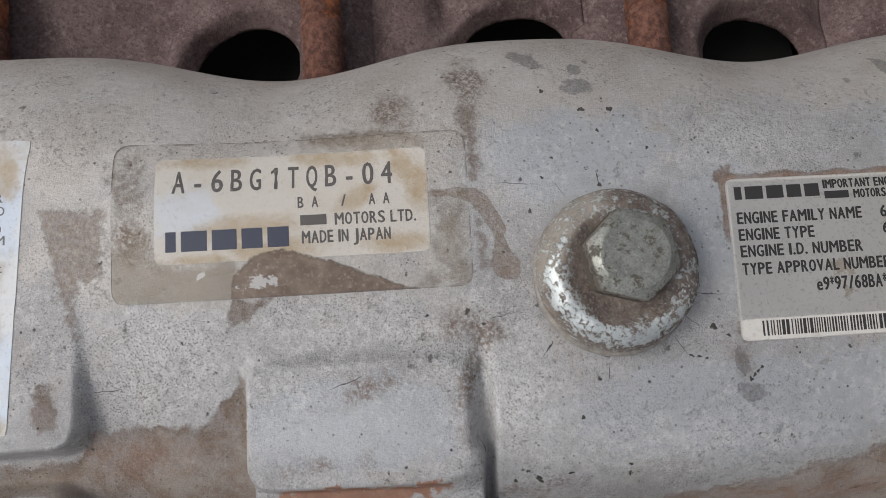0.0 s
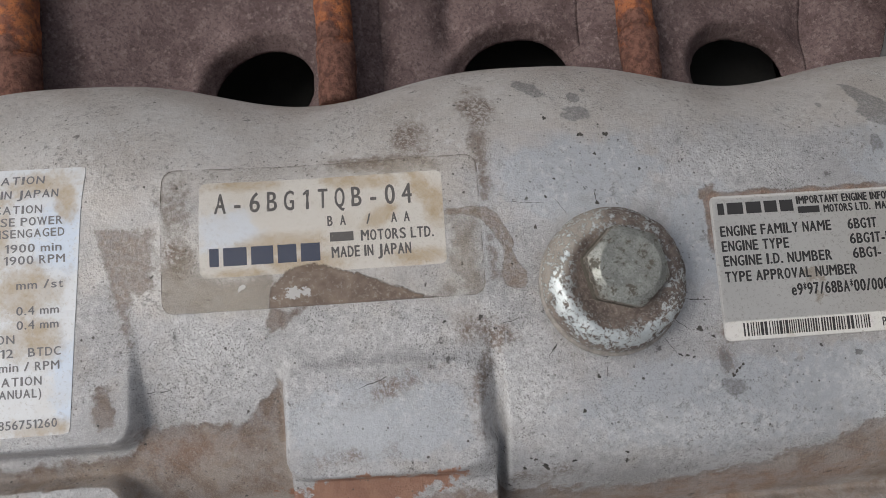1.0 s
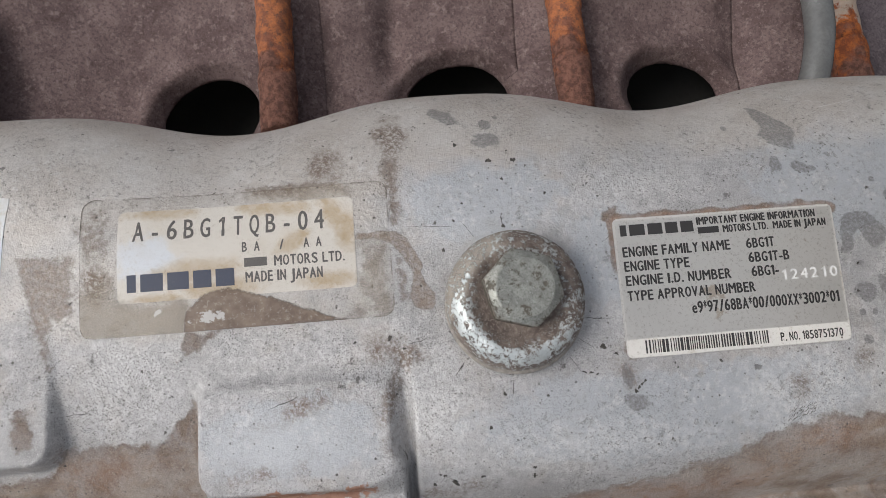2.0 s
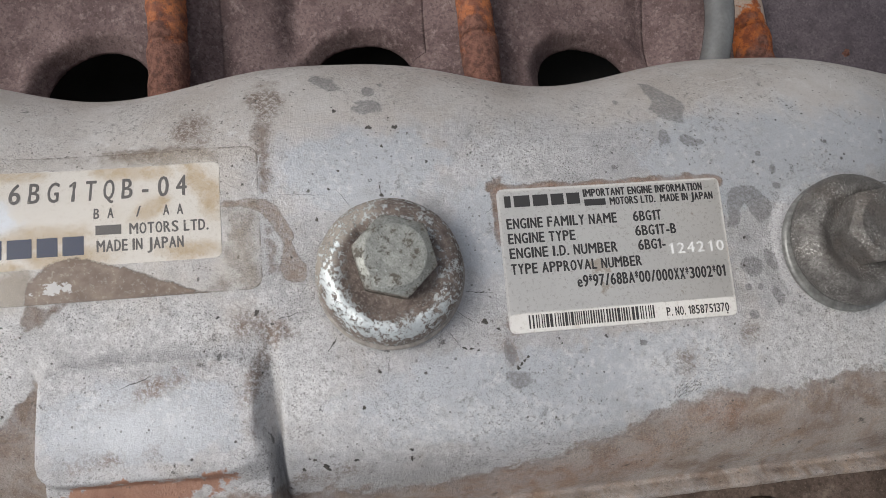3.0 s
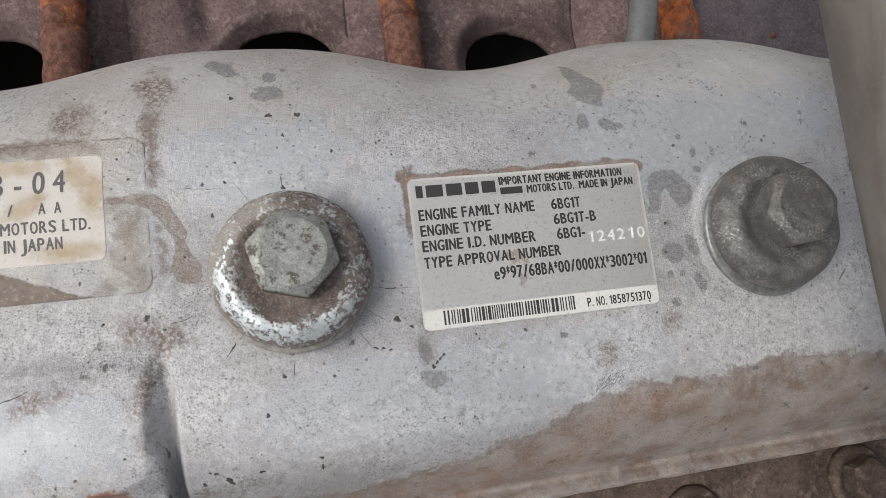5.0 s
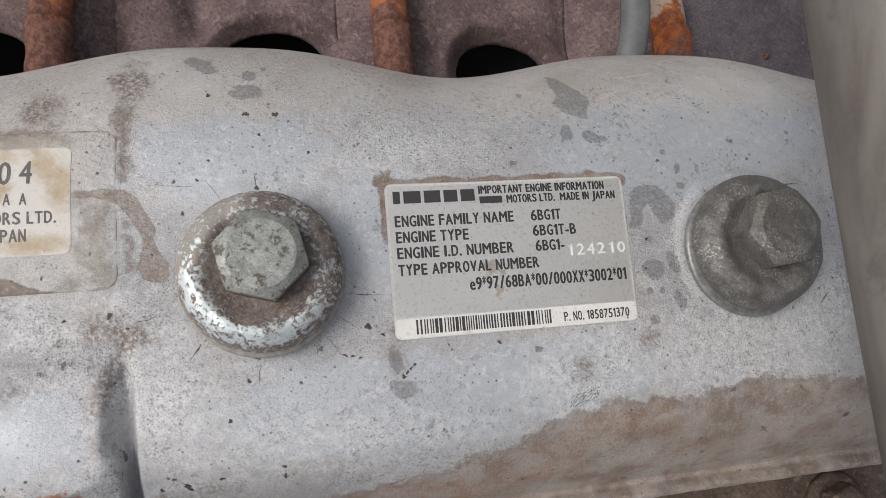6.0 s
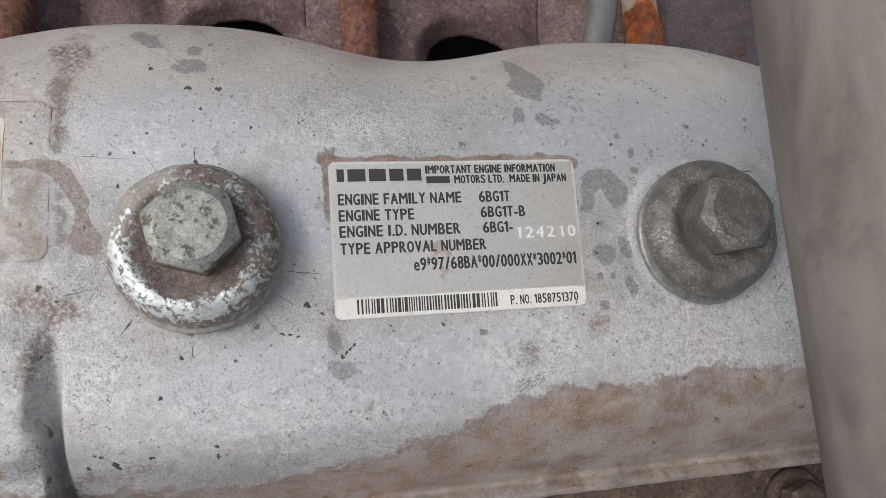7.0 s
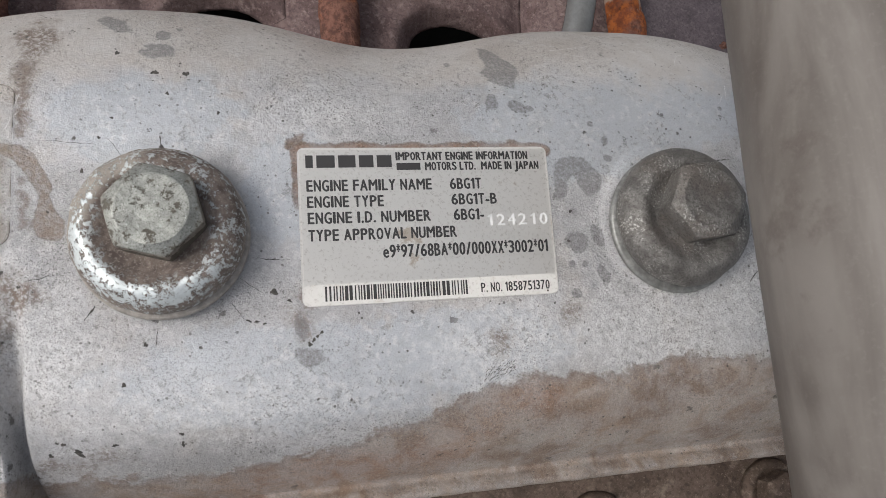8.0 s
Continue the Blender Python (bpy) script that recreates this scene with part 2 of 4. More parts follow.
def washer_flaked():
    """Zinc paint flaking from a dirt-brown washer; most of it is left on one side of the rim."""
    m = Mat("flaked_zinc_washer", 0.6)
    p = m.xyz()
    r = m.math('SQRT', m.math('ADD', m.math('POWER', p[0], 2.0), m.math('POWER', p[1], 2.0)))
    n = m.math('ADD', m.math('MULTIPLY', m.noise(260, 6, 0.7), 0.55), m.math('MULTIPLY', m.noise(900, 6, 0.75), 0.45))
    dirt_c = m.mix(m.step(m.noise(300, 6, 0.65), 0.35, 0.65), (0.098, 0.076, 0.067), (0.215, 0.174, 0.152))
    dirt_c = m.mix(m.step(m.noise(1700, 4, 0.7), 0.5, 0.72, 0, 0.6), dirt_c, (0.08, 0.055, 0.045))
    dirt_c = m.mix(m.step(m.noise(1500, 6, 0.78), 0.53, 0.60, 0, 0.65), dirt_c, (0.34, 0.30, 0.265))
    side = m.math('ADD', m.math('MULTIPLY', p[0], -24.0), m.math('MULTIPLY', p[1], -44.0))
    ring = m.step(m.math('ABSOLUTE', m.math('SUBTRACT', r, 0.0145)), 0.0008, 0.0038, 0.5, -0.7)
    keep = m.math('ADD', m.math('ADD', m.math('MULTIPLY', side, 0.50), m.math('MULTIPLY', ring, 0.55)), m.math('MULTIPLY', m.math('SUBTRACT', n, 0.5), 3.0))
    left = m.step(keep, 0.34, 0.37)
    left = m.math('MULTIPLY', left, m.step(m.math('ADD', p[2], m.math('MULTIPLY', m.math('SUBTRACT', n, 0.5), 0.004)), 0.0052, 0.0064))
    left = m.math('MULTIPLY', left, m.step(m.math('ADD', m.math('MULTIPLY', m.noise(1250, 6, 0.78), 0.6), m.math('MULTIPLY', m.noise(380, 5, 0.7), 0.4)), 0.452, 0.470))
    specks = m.math('MULTIPLY', m.step(m.math('ADD', m.noise(850, 7, 0.78), m.step(m.noise(170, 4), 0.4, 0.65, -0.03, 0.03)), 0.523, 0.552), m.step(r, 0.0098, 0.012))
    left = m.math('MAXIMUM', left, m.math('MULTIPLY', specks, 0.8))
    zinc = m.mix(m.noise(900, 4), (0.52, 0.56, 0.57), (0.76, 0.80, 0.81))
    film = m.step(m.math('ADD', m.math('ADD', m.math('MULTIPLY', p[0], -52.0), m.math('MULTIPLY', p[1], 40.0)), m.math('MULTIPLY', m.math('SUBTRACT', n, 0.5), 0.9)), 0.62, 0.74, 0, 0.85)
    edge = m.math('MAXIMUM', m.step(r, 0.0162, 0.0180, 0, 0.35), m.math('MULTIPLY', film, m.step(r, 0.0118, 0.0135)))
    c = m.mix(left, m.mix(edge, dirt_c, (0.33, 0.30, 0.265)), zinc)
    h = m.math('ADD', left, m.math('MULTIPLY', m.noise(900, 5, 0.7), 0.5))
    return m.done(c, m.mix(left, (0.85, 0.85, 0.85), (0.50, 0.50, 0.50)), m.bump(h, 0.8, 0.0003), m.math('MULTIPLY', left, 0.65))


def head_zinc():
    m = Mat("pitted_zinc_head", 0.5)
    p = m.xyz()
    n = m.noise(330, 9, 0.78)
    c = m.mix(m.step(m.noise(420, 6, 0.7), 0.35, 0.65), (0.255, 0.262, 0.243), (0.375, 0.382, 0.356))
    c = m.mix(m.step(m.noise(2400, 4, 0.8), 0.51, 0.60, 0, 0.65), c, (0.12, 0.12, 0.108))
    c = m.mix(m.step(m.noise(900, 6, 0.78), 0.60, 0.64, 0, 0.7), c, (0.52, 0.55, 0.53))
    bad = m.math('MULTIPLY', m.step(n, 0.545, 0.575), 0.95)
    side = m.step(p[2], 0.0126, 0.0142, 0.8, 0.0)
    c = m.mix(m.math('MULTIPLY', side, m.step(m.noise(700, 6, 0.75), 0.42, 0.56, 0.3, 1.0)), c, (0.255, 0.205, 0.165))
    low = m.step(p[2], 0.0085, 0.0125, 0.30, 0.0)
    bad = m.math('MAXIMUM', bad, m.step(m.math('ADD', m.noise(500, 5, 0.7), low), 0.60, 0.68))
    c = m.mix(bad, c, m.mix(m.noise(1400, 4), (0.05, 0.046, 0.036), (0.16, 0.14, 0.115)))
    return m.done(c, m.mix(bad, (0.42, 0.42, 0.42), (0.85, 0.85, 0.85)), m.bump(m.math('SUBTRACT', m.noise(900, 5, 0.7), bad), 0.5, 0.0002), m.math('SUBTRACT', 0.55, m.math('MULTIPLY', bad, 0.5)))


def greasy(name):
    m = Mat(name, 0.55)
    n, f = m.noise(260, 6, 0.65), m.noise(1500, 5, 0.72)
    c = m.mix(m.step(n, 0.35, 0.65), (0.098, 0.092, 0.087), (0.196, 0.188, 0.180))
    c = m.mix(m.step(m.noise(90, 5, 0.6), 0.50, 0.66, 0, 0.5), c, (0.142, 0.118, 0.102))
    c = m.mix(m.step(m.noise(1800, 7, 0.8), 0.50, 0.57, 0, 0.72), c, (0.050, 0.044, 0.040))
    drift = m.step(m.noise(130, 4), 0.42, 0.60, 0.08, 1.0)
    glint = m.math('MULTIPLY', m.step(m.noise(1700, 6, 0.80), 0.555, 0.59), drift)
    c = m.mix(m.math('MULTIPLY', glint, 0.85), c, (0.55, 0.55, 0.52))
    return m.done(c, m.step(n, 0.4, 0.7, 0.38, 0.66), m.bump(m.math('ADD', f, m.math('MULTIPLY', n, 1.2)), 0.62, 0.00034), m.math('ADD', m.math('MULTIPLY', glint, 0.6), 0.2))


def sticker(name, paper, dirt, amount, metal=0.0, rough=0.4, scale=70):
    m = Mat(name, rough, metal)
    n = m.noise(scale, 5, 0.6)
    k = m.step(m.math('ADD', n, m.math('MULTIPLY', m.math('SUBTRACT', m.noise(scale * 6, 5, 0.65), 0.5), 0.35)), 0.62 - amount, 0.70 - amount * 0.6)
    c = m.mix(m.math('MULTIPLY', k, 0.75), paper, dirt)
    c = m.mix(m.step(m.noise(1300, 5, 0.75), 0.52, 0.68, 0, 0.45), c, tuple(v * 0.6 for v in dirt))
    c = m.mix(m.step(m.noise(30, 4), 0.45, 0.7, 0, 0.35), c, tuple(v * 0.75 for v in paper))
    c = m.mix(m.math('MULTIPLY', m.step(m.cells(420), 0.08, 0.15, 1, 0), m.step(m.noise(90, 2), 0.62, 0.66)), c, (0.09, 0.07, 0.06))
    return m.done(c, m.math('ADD', m.math('MULTIPLY', k, 0.3), rough), m.bump(m.noise(900, 4), 0.12, 0.0002))


def printed(name, c, loss=0.0):
    m = Mat(name, 0.55)
    n = m.noise(900, 5, 0.7)
    return m.done(m.mix(m.step(n, 0.70 - loss, 0.78 - loss, 0, 0.75), c, (0.38, 0.34, 0.29)))


def stained_paper(name, paper, cool, tea, stains, blues):
    m = Mat(name, 0.45)
    n = m.math('ADD', m.math('SUBTRACT', m.noise(170, 8, 0.68), 0.5), m.math('MULTIPLY', m.math('SUBTRACT', m.noise(900, 5, 0.7), 0.5), 0.4))
    c = m.mix(m.step(m.math('ADD', m.spots(blues), n), 0.40, 0.75), paper, cool)
    k = m.step(m.math('ADD', m.spots(stains), m.math('MULTIPLY', n, 1.1)), 0.34, 0.84)
    c = m.mix(m.math('MULTIPLY', k, m.step(m.noise(260, 6, 0.7), 0.35, 0.65, 0.55, 0.95)), c, tea)
    c = m.mix(m.step(m.noise(60, 6, 0.6), 0.5, 0.75, 0, 0.4), c, tuple(0.5 * (a + b) for a, b in zip(paper, tea)))
    c = m.mix(m.step(m.noise(1300, 5, 0.75), 0.54, 0.68, 0, 0.35), c, tuple(v * 0.6 for v in tea))
    return m.done(c, m.math('ADD', m.math('MULTIPLY', k, 0.3), 0.4), m.bump(m.noise(700, 4), 0.12, 0.0002))


def clear_film():
    m = Mat("clear_film", 0.3)
    n = m.math('ADD', m.math('SUBTRACT', m.noise(150, 9, 0.66, 0.4), 0.5), m.math('MULTIPLY', m.math('SUBTRACT', m.noise(700, 6, 0.7), 0.5), 0.45))
    a = m.attr("wear")
    # tan soaking, a brown wedge of dirt, and grime along the sheet's edges
    tan = m.step(m.math('ADD', a[1], m.math('MULTIPLY', n, 1.2)), 0.30, 0.80, 0.07, 0.46)
    v = m.math('ADD', a[0], m.math('MULTIPLY', n, 0.85))
    wedge = m.step(v, 0.40, 0.62, 0.0, 0.74)
    tide = m.math('MULTIPLY', m.step(v, 0.42, 0.52), m.step(v, 0.56, 0.80, 1, 0))
    edge = m.math('MULTIPLY', a[2], m.step(m.noise(140, 4, 0.6), 0.42, 0.58, 0.10, 0.55))
    flake = m.math('MULTIPLY', m.step(m.math('ADD', m.spots([(-0.1352, 0.0014, 0.0042, 0.0017, 0), (-0.1485, 0.0035, 0.0022, 0.0006, 35)]), m.math('MULTIPLY', m.math('SUBTRACT', m.noise(420, 6, 0.7), 0.5), 2.6)), 0.58, 0.68), 0.78)
    c = m.mix(m.step(m.noise(90, 6, 0.65), 0.36, 0.64), (0.30, 0.235, 0.165), (0.43, 0.37, 0.295))
    brown = m.mix(m.step(m.noise(160, 6, 0.65), 0.36, 0.64), (0.150, 0.100, 0.072), (0.27, 0.198, 0.150))
    brown = m.mix(m.math('MULTIPLY', tide, 0.5), brown, (0.11, 0.075, 0.055))
    brown = m.mix(m.step(m.noise(900, 6, 0.75), 0.55, 0.62, 0, 0.6), brown, (0.42, 0.37, 0.32))
    c = m.mix(m.step(v, 0.40, 0.62), c, brown)
    c = m.mix(edge, c, (0.14, 0.115, 0.095))
    c = m.mix(flake, c, (0.70, 0.70, 0.70))
    m.done(c, 0.4, m.bump(m.noise(300, 5), 0.3, 0.0003))
    m.put(m.b.inputs["Alpha"], m.math('MAXIMUM', m.math('MAXIMUM', tan, wedge), m.math('MAXIMUM', edge, flake)))
    return m.m


def pipe_paint():
    m = Mat("dull_grey_pipe", 0.5, 0.1)
    smear = m.noise(26, 5, 0.6, 0.3, m.stretch(2.2, 0.6, 2.2))
    c = m.mix(m.step(smear, 0.36, 0.64), (0.099, 0.085, 0.076), (0.186, 0.170, 0.157))
    c = m.mix(m.step(m.noise(70, 6, 0.65), 0.55, 0.68, 0, 0.55), c, (0.085, 0.068, 0.06))
    c = m.mix(m.step(m.noise(38, 3, 0.5), 0.55, 0.72, 0, 0.6), c, (0.066, 0.054, 0.048))
    c = m.mix(m.step(m.noise(900, 5, 0.7), 0.5, 0.7, 0, 0.22), c, (0.20, 0.186, 0.174))
    # long smears of dried oil; the longest paints shade along the right side
    oil = m.math('ADD', m.spots([(0.0800, -0.030, 0.0085, 0.060, 3), (0.0690, 0.012, 0.0035, 0.010, -12), (0.0630, -0.048, 0.003, 0.016, 6), (0.0780, 0.075, 0.006, 0.014, 0)]), m.math('MULTIPLY', m.math('SUBTRACT', m.noise(60, 7, 0.66), 0.5), 1.1))
    c = m.mix(m.step(oil, 0.38, 0.70, 0, 0.72), c, (0.044, 0.036, 0.032))
    return m.done(c, m.step(smear, 0.3, 0.7, 0.48, 0.70), m.bump(m.noise(240, 5), 0.15, 0.0004))


def stud_rust(name, ash, root):
    """Rust on a stud: brown at the root, flaking orange further up, and ash-pale where it got hottest."""
    m = Mat(name, 0.9, 0.0, 0.2)
    y = m.math('ADD', m.xyz()[1], m.math('MULTIPLY', m.math('SUBTRACT', m.noise(110, 7, 0.68), 0.5), 0.085))
    c = m.mix(m.step(m.noise(420, 6, 0.7), 0.36, 0.64), (0.12, 0.060, 0.050), (0.25, 0.125, 0.092))
    up = m.mix(m.step(m.noise(260, 7, 0.7), 0.38, 0.62), (0.23, 0.072, 0.036), (0.52, 0.158, 0.045))
    c = m.mix(m.step(y, root, root + 0.018), c, up)
    c = m.mix(m.step(m.noise(620, 7, 0.75), 0.54, 0.60, 0, 0.75), c, (0.11, 0.05, 0.036))
    c = m.mix(m.step(y, 0.030, 0.037, 0, ash), c, m.mix(m.noise(500, 5), (0.40, 0.31, 0.25), (0.62, 0.55, 0.48)))
    return m.done(c, 0.9, m.bump(m.math('ADD', m.noise(330, 6, 0.7), m.noise(1300, 4, 0.7)), 0.9, 0.0009))


ALU = cast_aluminium()
IRON = rusty_iron("manifold_iron", (0.118, 0.080, 0.079), (0.205, 0.148, 0.144), (0.30, 0.232, 0.225), 1.0, 0.9)
RUST, RUST_ASH = stud_rust("orange_rust", 0.10, 0.022), stud_rust("orange_rust_ash", 0.9, 0.004)
BLACK = plain("oily_black_iron", (0.018, 0.017, 0.016), 0.85, 0.0, 0.3, 60)
HEAD = rusty_iron("dirty_head_iron", (0.068, 0.047, 0.036), (0.135, 0.098, 0.079), (0.235, 0.187, 0.148), 0.8, 0.8)
PIPE = pipe_paint()
HOSE = plain("grey_plastic_hose", (0.135, 0.137, 0.140), 0.24, 0.0, 0.12, 120, 0.05)
WASHER = washer_flaked()
ZINC = head_zinc()
GREASE = greasy("grey_greasy_steel")
SEAL = plain("pale_seal_edge", (0.30, 0.276, 0.252), 0.5, 0.1, 0.3, 600)
SEAL_GREY = plain("grey_seal_edge", (0.22, 0.22, 0.212), 0.35, 0.4, 0.3, 600)
SILVER = sticker("silver_label", (0.665, 0.65, 0.622), (0.38, 0.32, 0.26), -0.03, 0.6, 0.36)
WHITE_STRIP = sticker("white_label", (0.72, 0.70, 0.67), (0.50, 0.43, 0.36), 0.06, 0.0, 0.4)
CREAM = stained_paper("cream_label", (0.665, 0.635, 0.59), (0.66, 0.70, 0.76), (0.45, 0.345, 0.22),
                      [(-0.1035, 0.0265, 0.0030, 0.0085, 28), (-0.1000, 0.0215, 0.0030, 0.006, 0), (-0.114, 0.0195, 0.006, 0.0022, 30), (-0.139, 0.0135, 0.012, 0.0030, 4), (-0.133, 0.0085, 0.012, 0.0030, 0),
                       (-0.148, 0.0295, 0.010, 0.0018, 0), (-0.118, 0.0290, 0.010, 0.0022, -6), (-0.105, 0.0085, 0.008, 0.0026, 0), (-0.148, 0.0070, 0.008, 0.0016, 0)],
                      [(-0.152, 0.0180, 0.0085, 0.0060, 0)])
BLUE_WHITE = stained_paper("blue_white_label", (0.68, 0.70, 0.73), (0.60, 0.68, 0.80), (0.48, 0.39, 0.28),
                           [(-0.196, 0.0325, 0.010, 0.004, 0), (-0.190, 0.0290, 0.003, 0.006, 0), (-0.200, 0.006, 0.010, 0.007, 10), (-0.197, -0.006, 0.008, 0.006, 0), (-0.196, -0.0265, 0.010, 0.0025, 0), (-0.206, 0.020, 0.004, 0.01, 0)],
                           [(-0.192, 0.018, 0.006, 0.010, 0), (-0.190, -0.015, 0.004, 0.012, 0)])
INK = printed("black_ink", (0.035, 0.033, 0.034), 0.0)
INK_WORN = printed("worn_black_ink", (0.100, 0.096, 0.098), 0.10)
INK_BLUE = printed("dark_blue_ink", (0.03, 0.045, 0.09), 0.06)
STAMPED = printed("stamped_white", (0.76, 0.76, 0.75), 0.05)
INK_FAINT = printed("faint_grey_ink", (0.17, 0.165, 0.175), 0.10)
FILM = clear_film()
GROUND = plain("bare_ground", (0.22, 0.19, 0.16), 0.95, 0.0, 0.3, 4, 0.5)


# ---- mesh helpers ----
def part(name, bm, material, parent=None, label="", smooth=True):
    me = bpy.data.meshes.new(name)
    bmesh.ops.recalc_face_normals(bm, faces=bm.faces)
    bm.to_mesh(me)
    bm.free()
    if smooth:
        me.polygons.foreach_set("use_smooth", [True] * len(me.polygons))
    me.materials.append(material)
    ob = new(name, me)
    if parent:
        ob.parent = parent
    if label:
        ob["label"] = label
    return ob


def empty(name, m=Matrix(), **tags):
    ob = new(name)
    ob.empty_display_size = 0.01
    ob.matrix_world = m
    return tagged(ob, **tags)


def sstep(a, b, v):
    k = np.clip((v - a) / (b - a), 0, 1)
    return k * k * (3 - 2 * k)


def box_bm(lo, hi, bevel=0.0):
    bm = bmesh.new()
    bmesh.ops.create_cube(bm, size=1)
    for v in bm.verts:
        v.co = Vector([lo[i] + (v.co[i] + 0.5) * (hi[i] - lo[i]) for i in range(3)])
    if bevel:
        bmesh.ops.bevel(bm, geom=bm.edges[:], offset=bevel, segments=3, profile=0.5, affect='EDGES')
    return bm


def lathe(profile, segs=96, wobble=0.0):
    """A body of revolution round z from (radius, height) pairs, from the axis outwards and down."""
    bm = bmesh.new()
    rings = []
    for r, z in profile:
        if r < 1e-6:
            rings.append([bm.verts.new((0, 0, z))])
        else:
            ring = []
            for k in range(segs):
                a = 2 * math.pi * k / segs
                w = wobble * noise.noise((4 * math.cos(a), 4 * math.sin(a), z * 300 + r * 90))
                ring.append(bm.verts.new(((r + w) * math.cos(a), (r + w) * math.sin(a), z + w)))
            rings.append(ring)
    for p, q in zip(rings, rings[1:]):
        for k in range(segs):
            n = (k + 1) % segs
            if len(p) == 1:
                bm.faces.new((p[0], q[k], q[n]))
            elif len(q) == 1:
                bm.faces.new((p[k], q[0], p[n]))
            else:
                bm.faces.new((p[k], q[k], q[n], p[n]))
    return bm


def spline(points, steps=10):
    pts = [Vector(p) for p in points]
    pts = [2 * pts[0] - pts[1]] + pts + [2 * pts[-1] - pts[-2]]
    out = []
    for i in range(1, len(pts) - 2):
        a, b, c, d = pts[i - 1:i + 3]
        for k in range(steps):
            u = k / steps
            out.append(0.5 * (2 * b + (c - a) * u + (2 * a - 5 * b + 4 * c - d) * u * u + (3 * b - a - 3 * c + d) * u ** 3))
    return out + [pts[-2]]


def sweep(points, radius, segs=32, rough=0.0):
    """A capped tube along a line of points."""
    bm = bmesh.new()
    rings, side = [], Vector((1, 0, 0))
    for i, p in enumerate(points):
        ahead = (points[min(i + 1, len(points) - 1)] - points[max(i - 1, 0)]).normalized()
        side = (side - ahead * side.dot(ahead)).normalized()
        up = ahead.cross(side)
        ring = []
        for k in range(segs):
            a = 2 * math.pi * k / segs
            q = p + (side * math.cos(a) + up * math.sin(a)) * radius
            if rough:
                q = q + (side * math.cos(a) + up * math.sin(a)) * rough * noise.noise(q * 160)
            ring.append(bm.verts.new(q))
        rings.append(ring)
    for p, q in zip(rings, rings[1:]):
        for k in range(segs):
            n = (k + 1) % segs
            bm.faces.new((p[k], p[n], q[n], q[k]))
    bm.faces.new(rings[0])
    bm.faces.new(rings[-1])
    return bm


# ---- the rocker cover ----
PITCH, X_END, Y_FRONT = 0.117, 0.165, -0.0680
R_BACK = 0.050
FRONT_Y = np.array([-0.0680, -0.0674, -0.0666, -0.0655, -0.0643, -0.0632, -0.0620, -0.0600, -0.0575, -0.0545, -0.0510, -0.0465, -0.0420, -0.0370, -0.0320, 0.06])
FRONT_Z = np.array([-0.0290, -0.0256, -0.0240, -0.0236, -0.0243, -0.0256, -0.0256, -0.0226, -0.0182, -0.0138, -0.0095, -0.0054, -0.0026, -0.0009, 0.0, 0.0])
END_X = X_END + np.array([-0.5, -0.0035, -0.0025, -0.0014, -0.0004, 0.0004, 0.0010, 0.0022, 0.0036, 0.0048, 0.0060, 0.0080, 0.0125, 0.0140, 0.0147, 0.0149])
END_Z = np.array([0.02, 0.0012, 0.0, -0.0006, -0.0016, -0.0032, -0.0060, -0.0130, -0.0195, -0.0230, -0.0244, -0.0250, -0.0252, -0.0262, -0.0290, -0.0360])
BOLTS = [(-0.0581, -0.0005), (0.0651, -0.0008)]


def back_start(x):
    """Where the crown begins to roll down at the back: a wave, one dip for each cylinder."""
    k = 0.5 + 0.5 * np.cos(2 * math.pi * (x + 0.1345) / 0.1325)
    return 0.0218 - 0.0092 * k ** 1.5 - 0.0018 * sstep(0.0, 0.06, x)


def roundbox(x, y, x0, x1, y0, y1, r):
    """Signed distance to a box with rounded corners, negative within."""
    cx, cy, hx, hy = (x0 + x1) / 2, (y0 + y1) / 2, (x1 - x0) / 2 - r, (y1 - y0) / 2 - r
    qx, qy = np.abs(x - cx) - hx, np.abs(y - cy) - hy
    return np.hypot(np.maximum(qx, 0), np.maximum(qy, 0)) + np.minimum(np.maximum(qx, qy), 0) - r


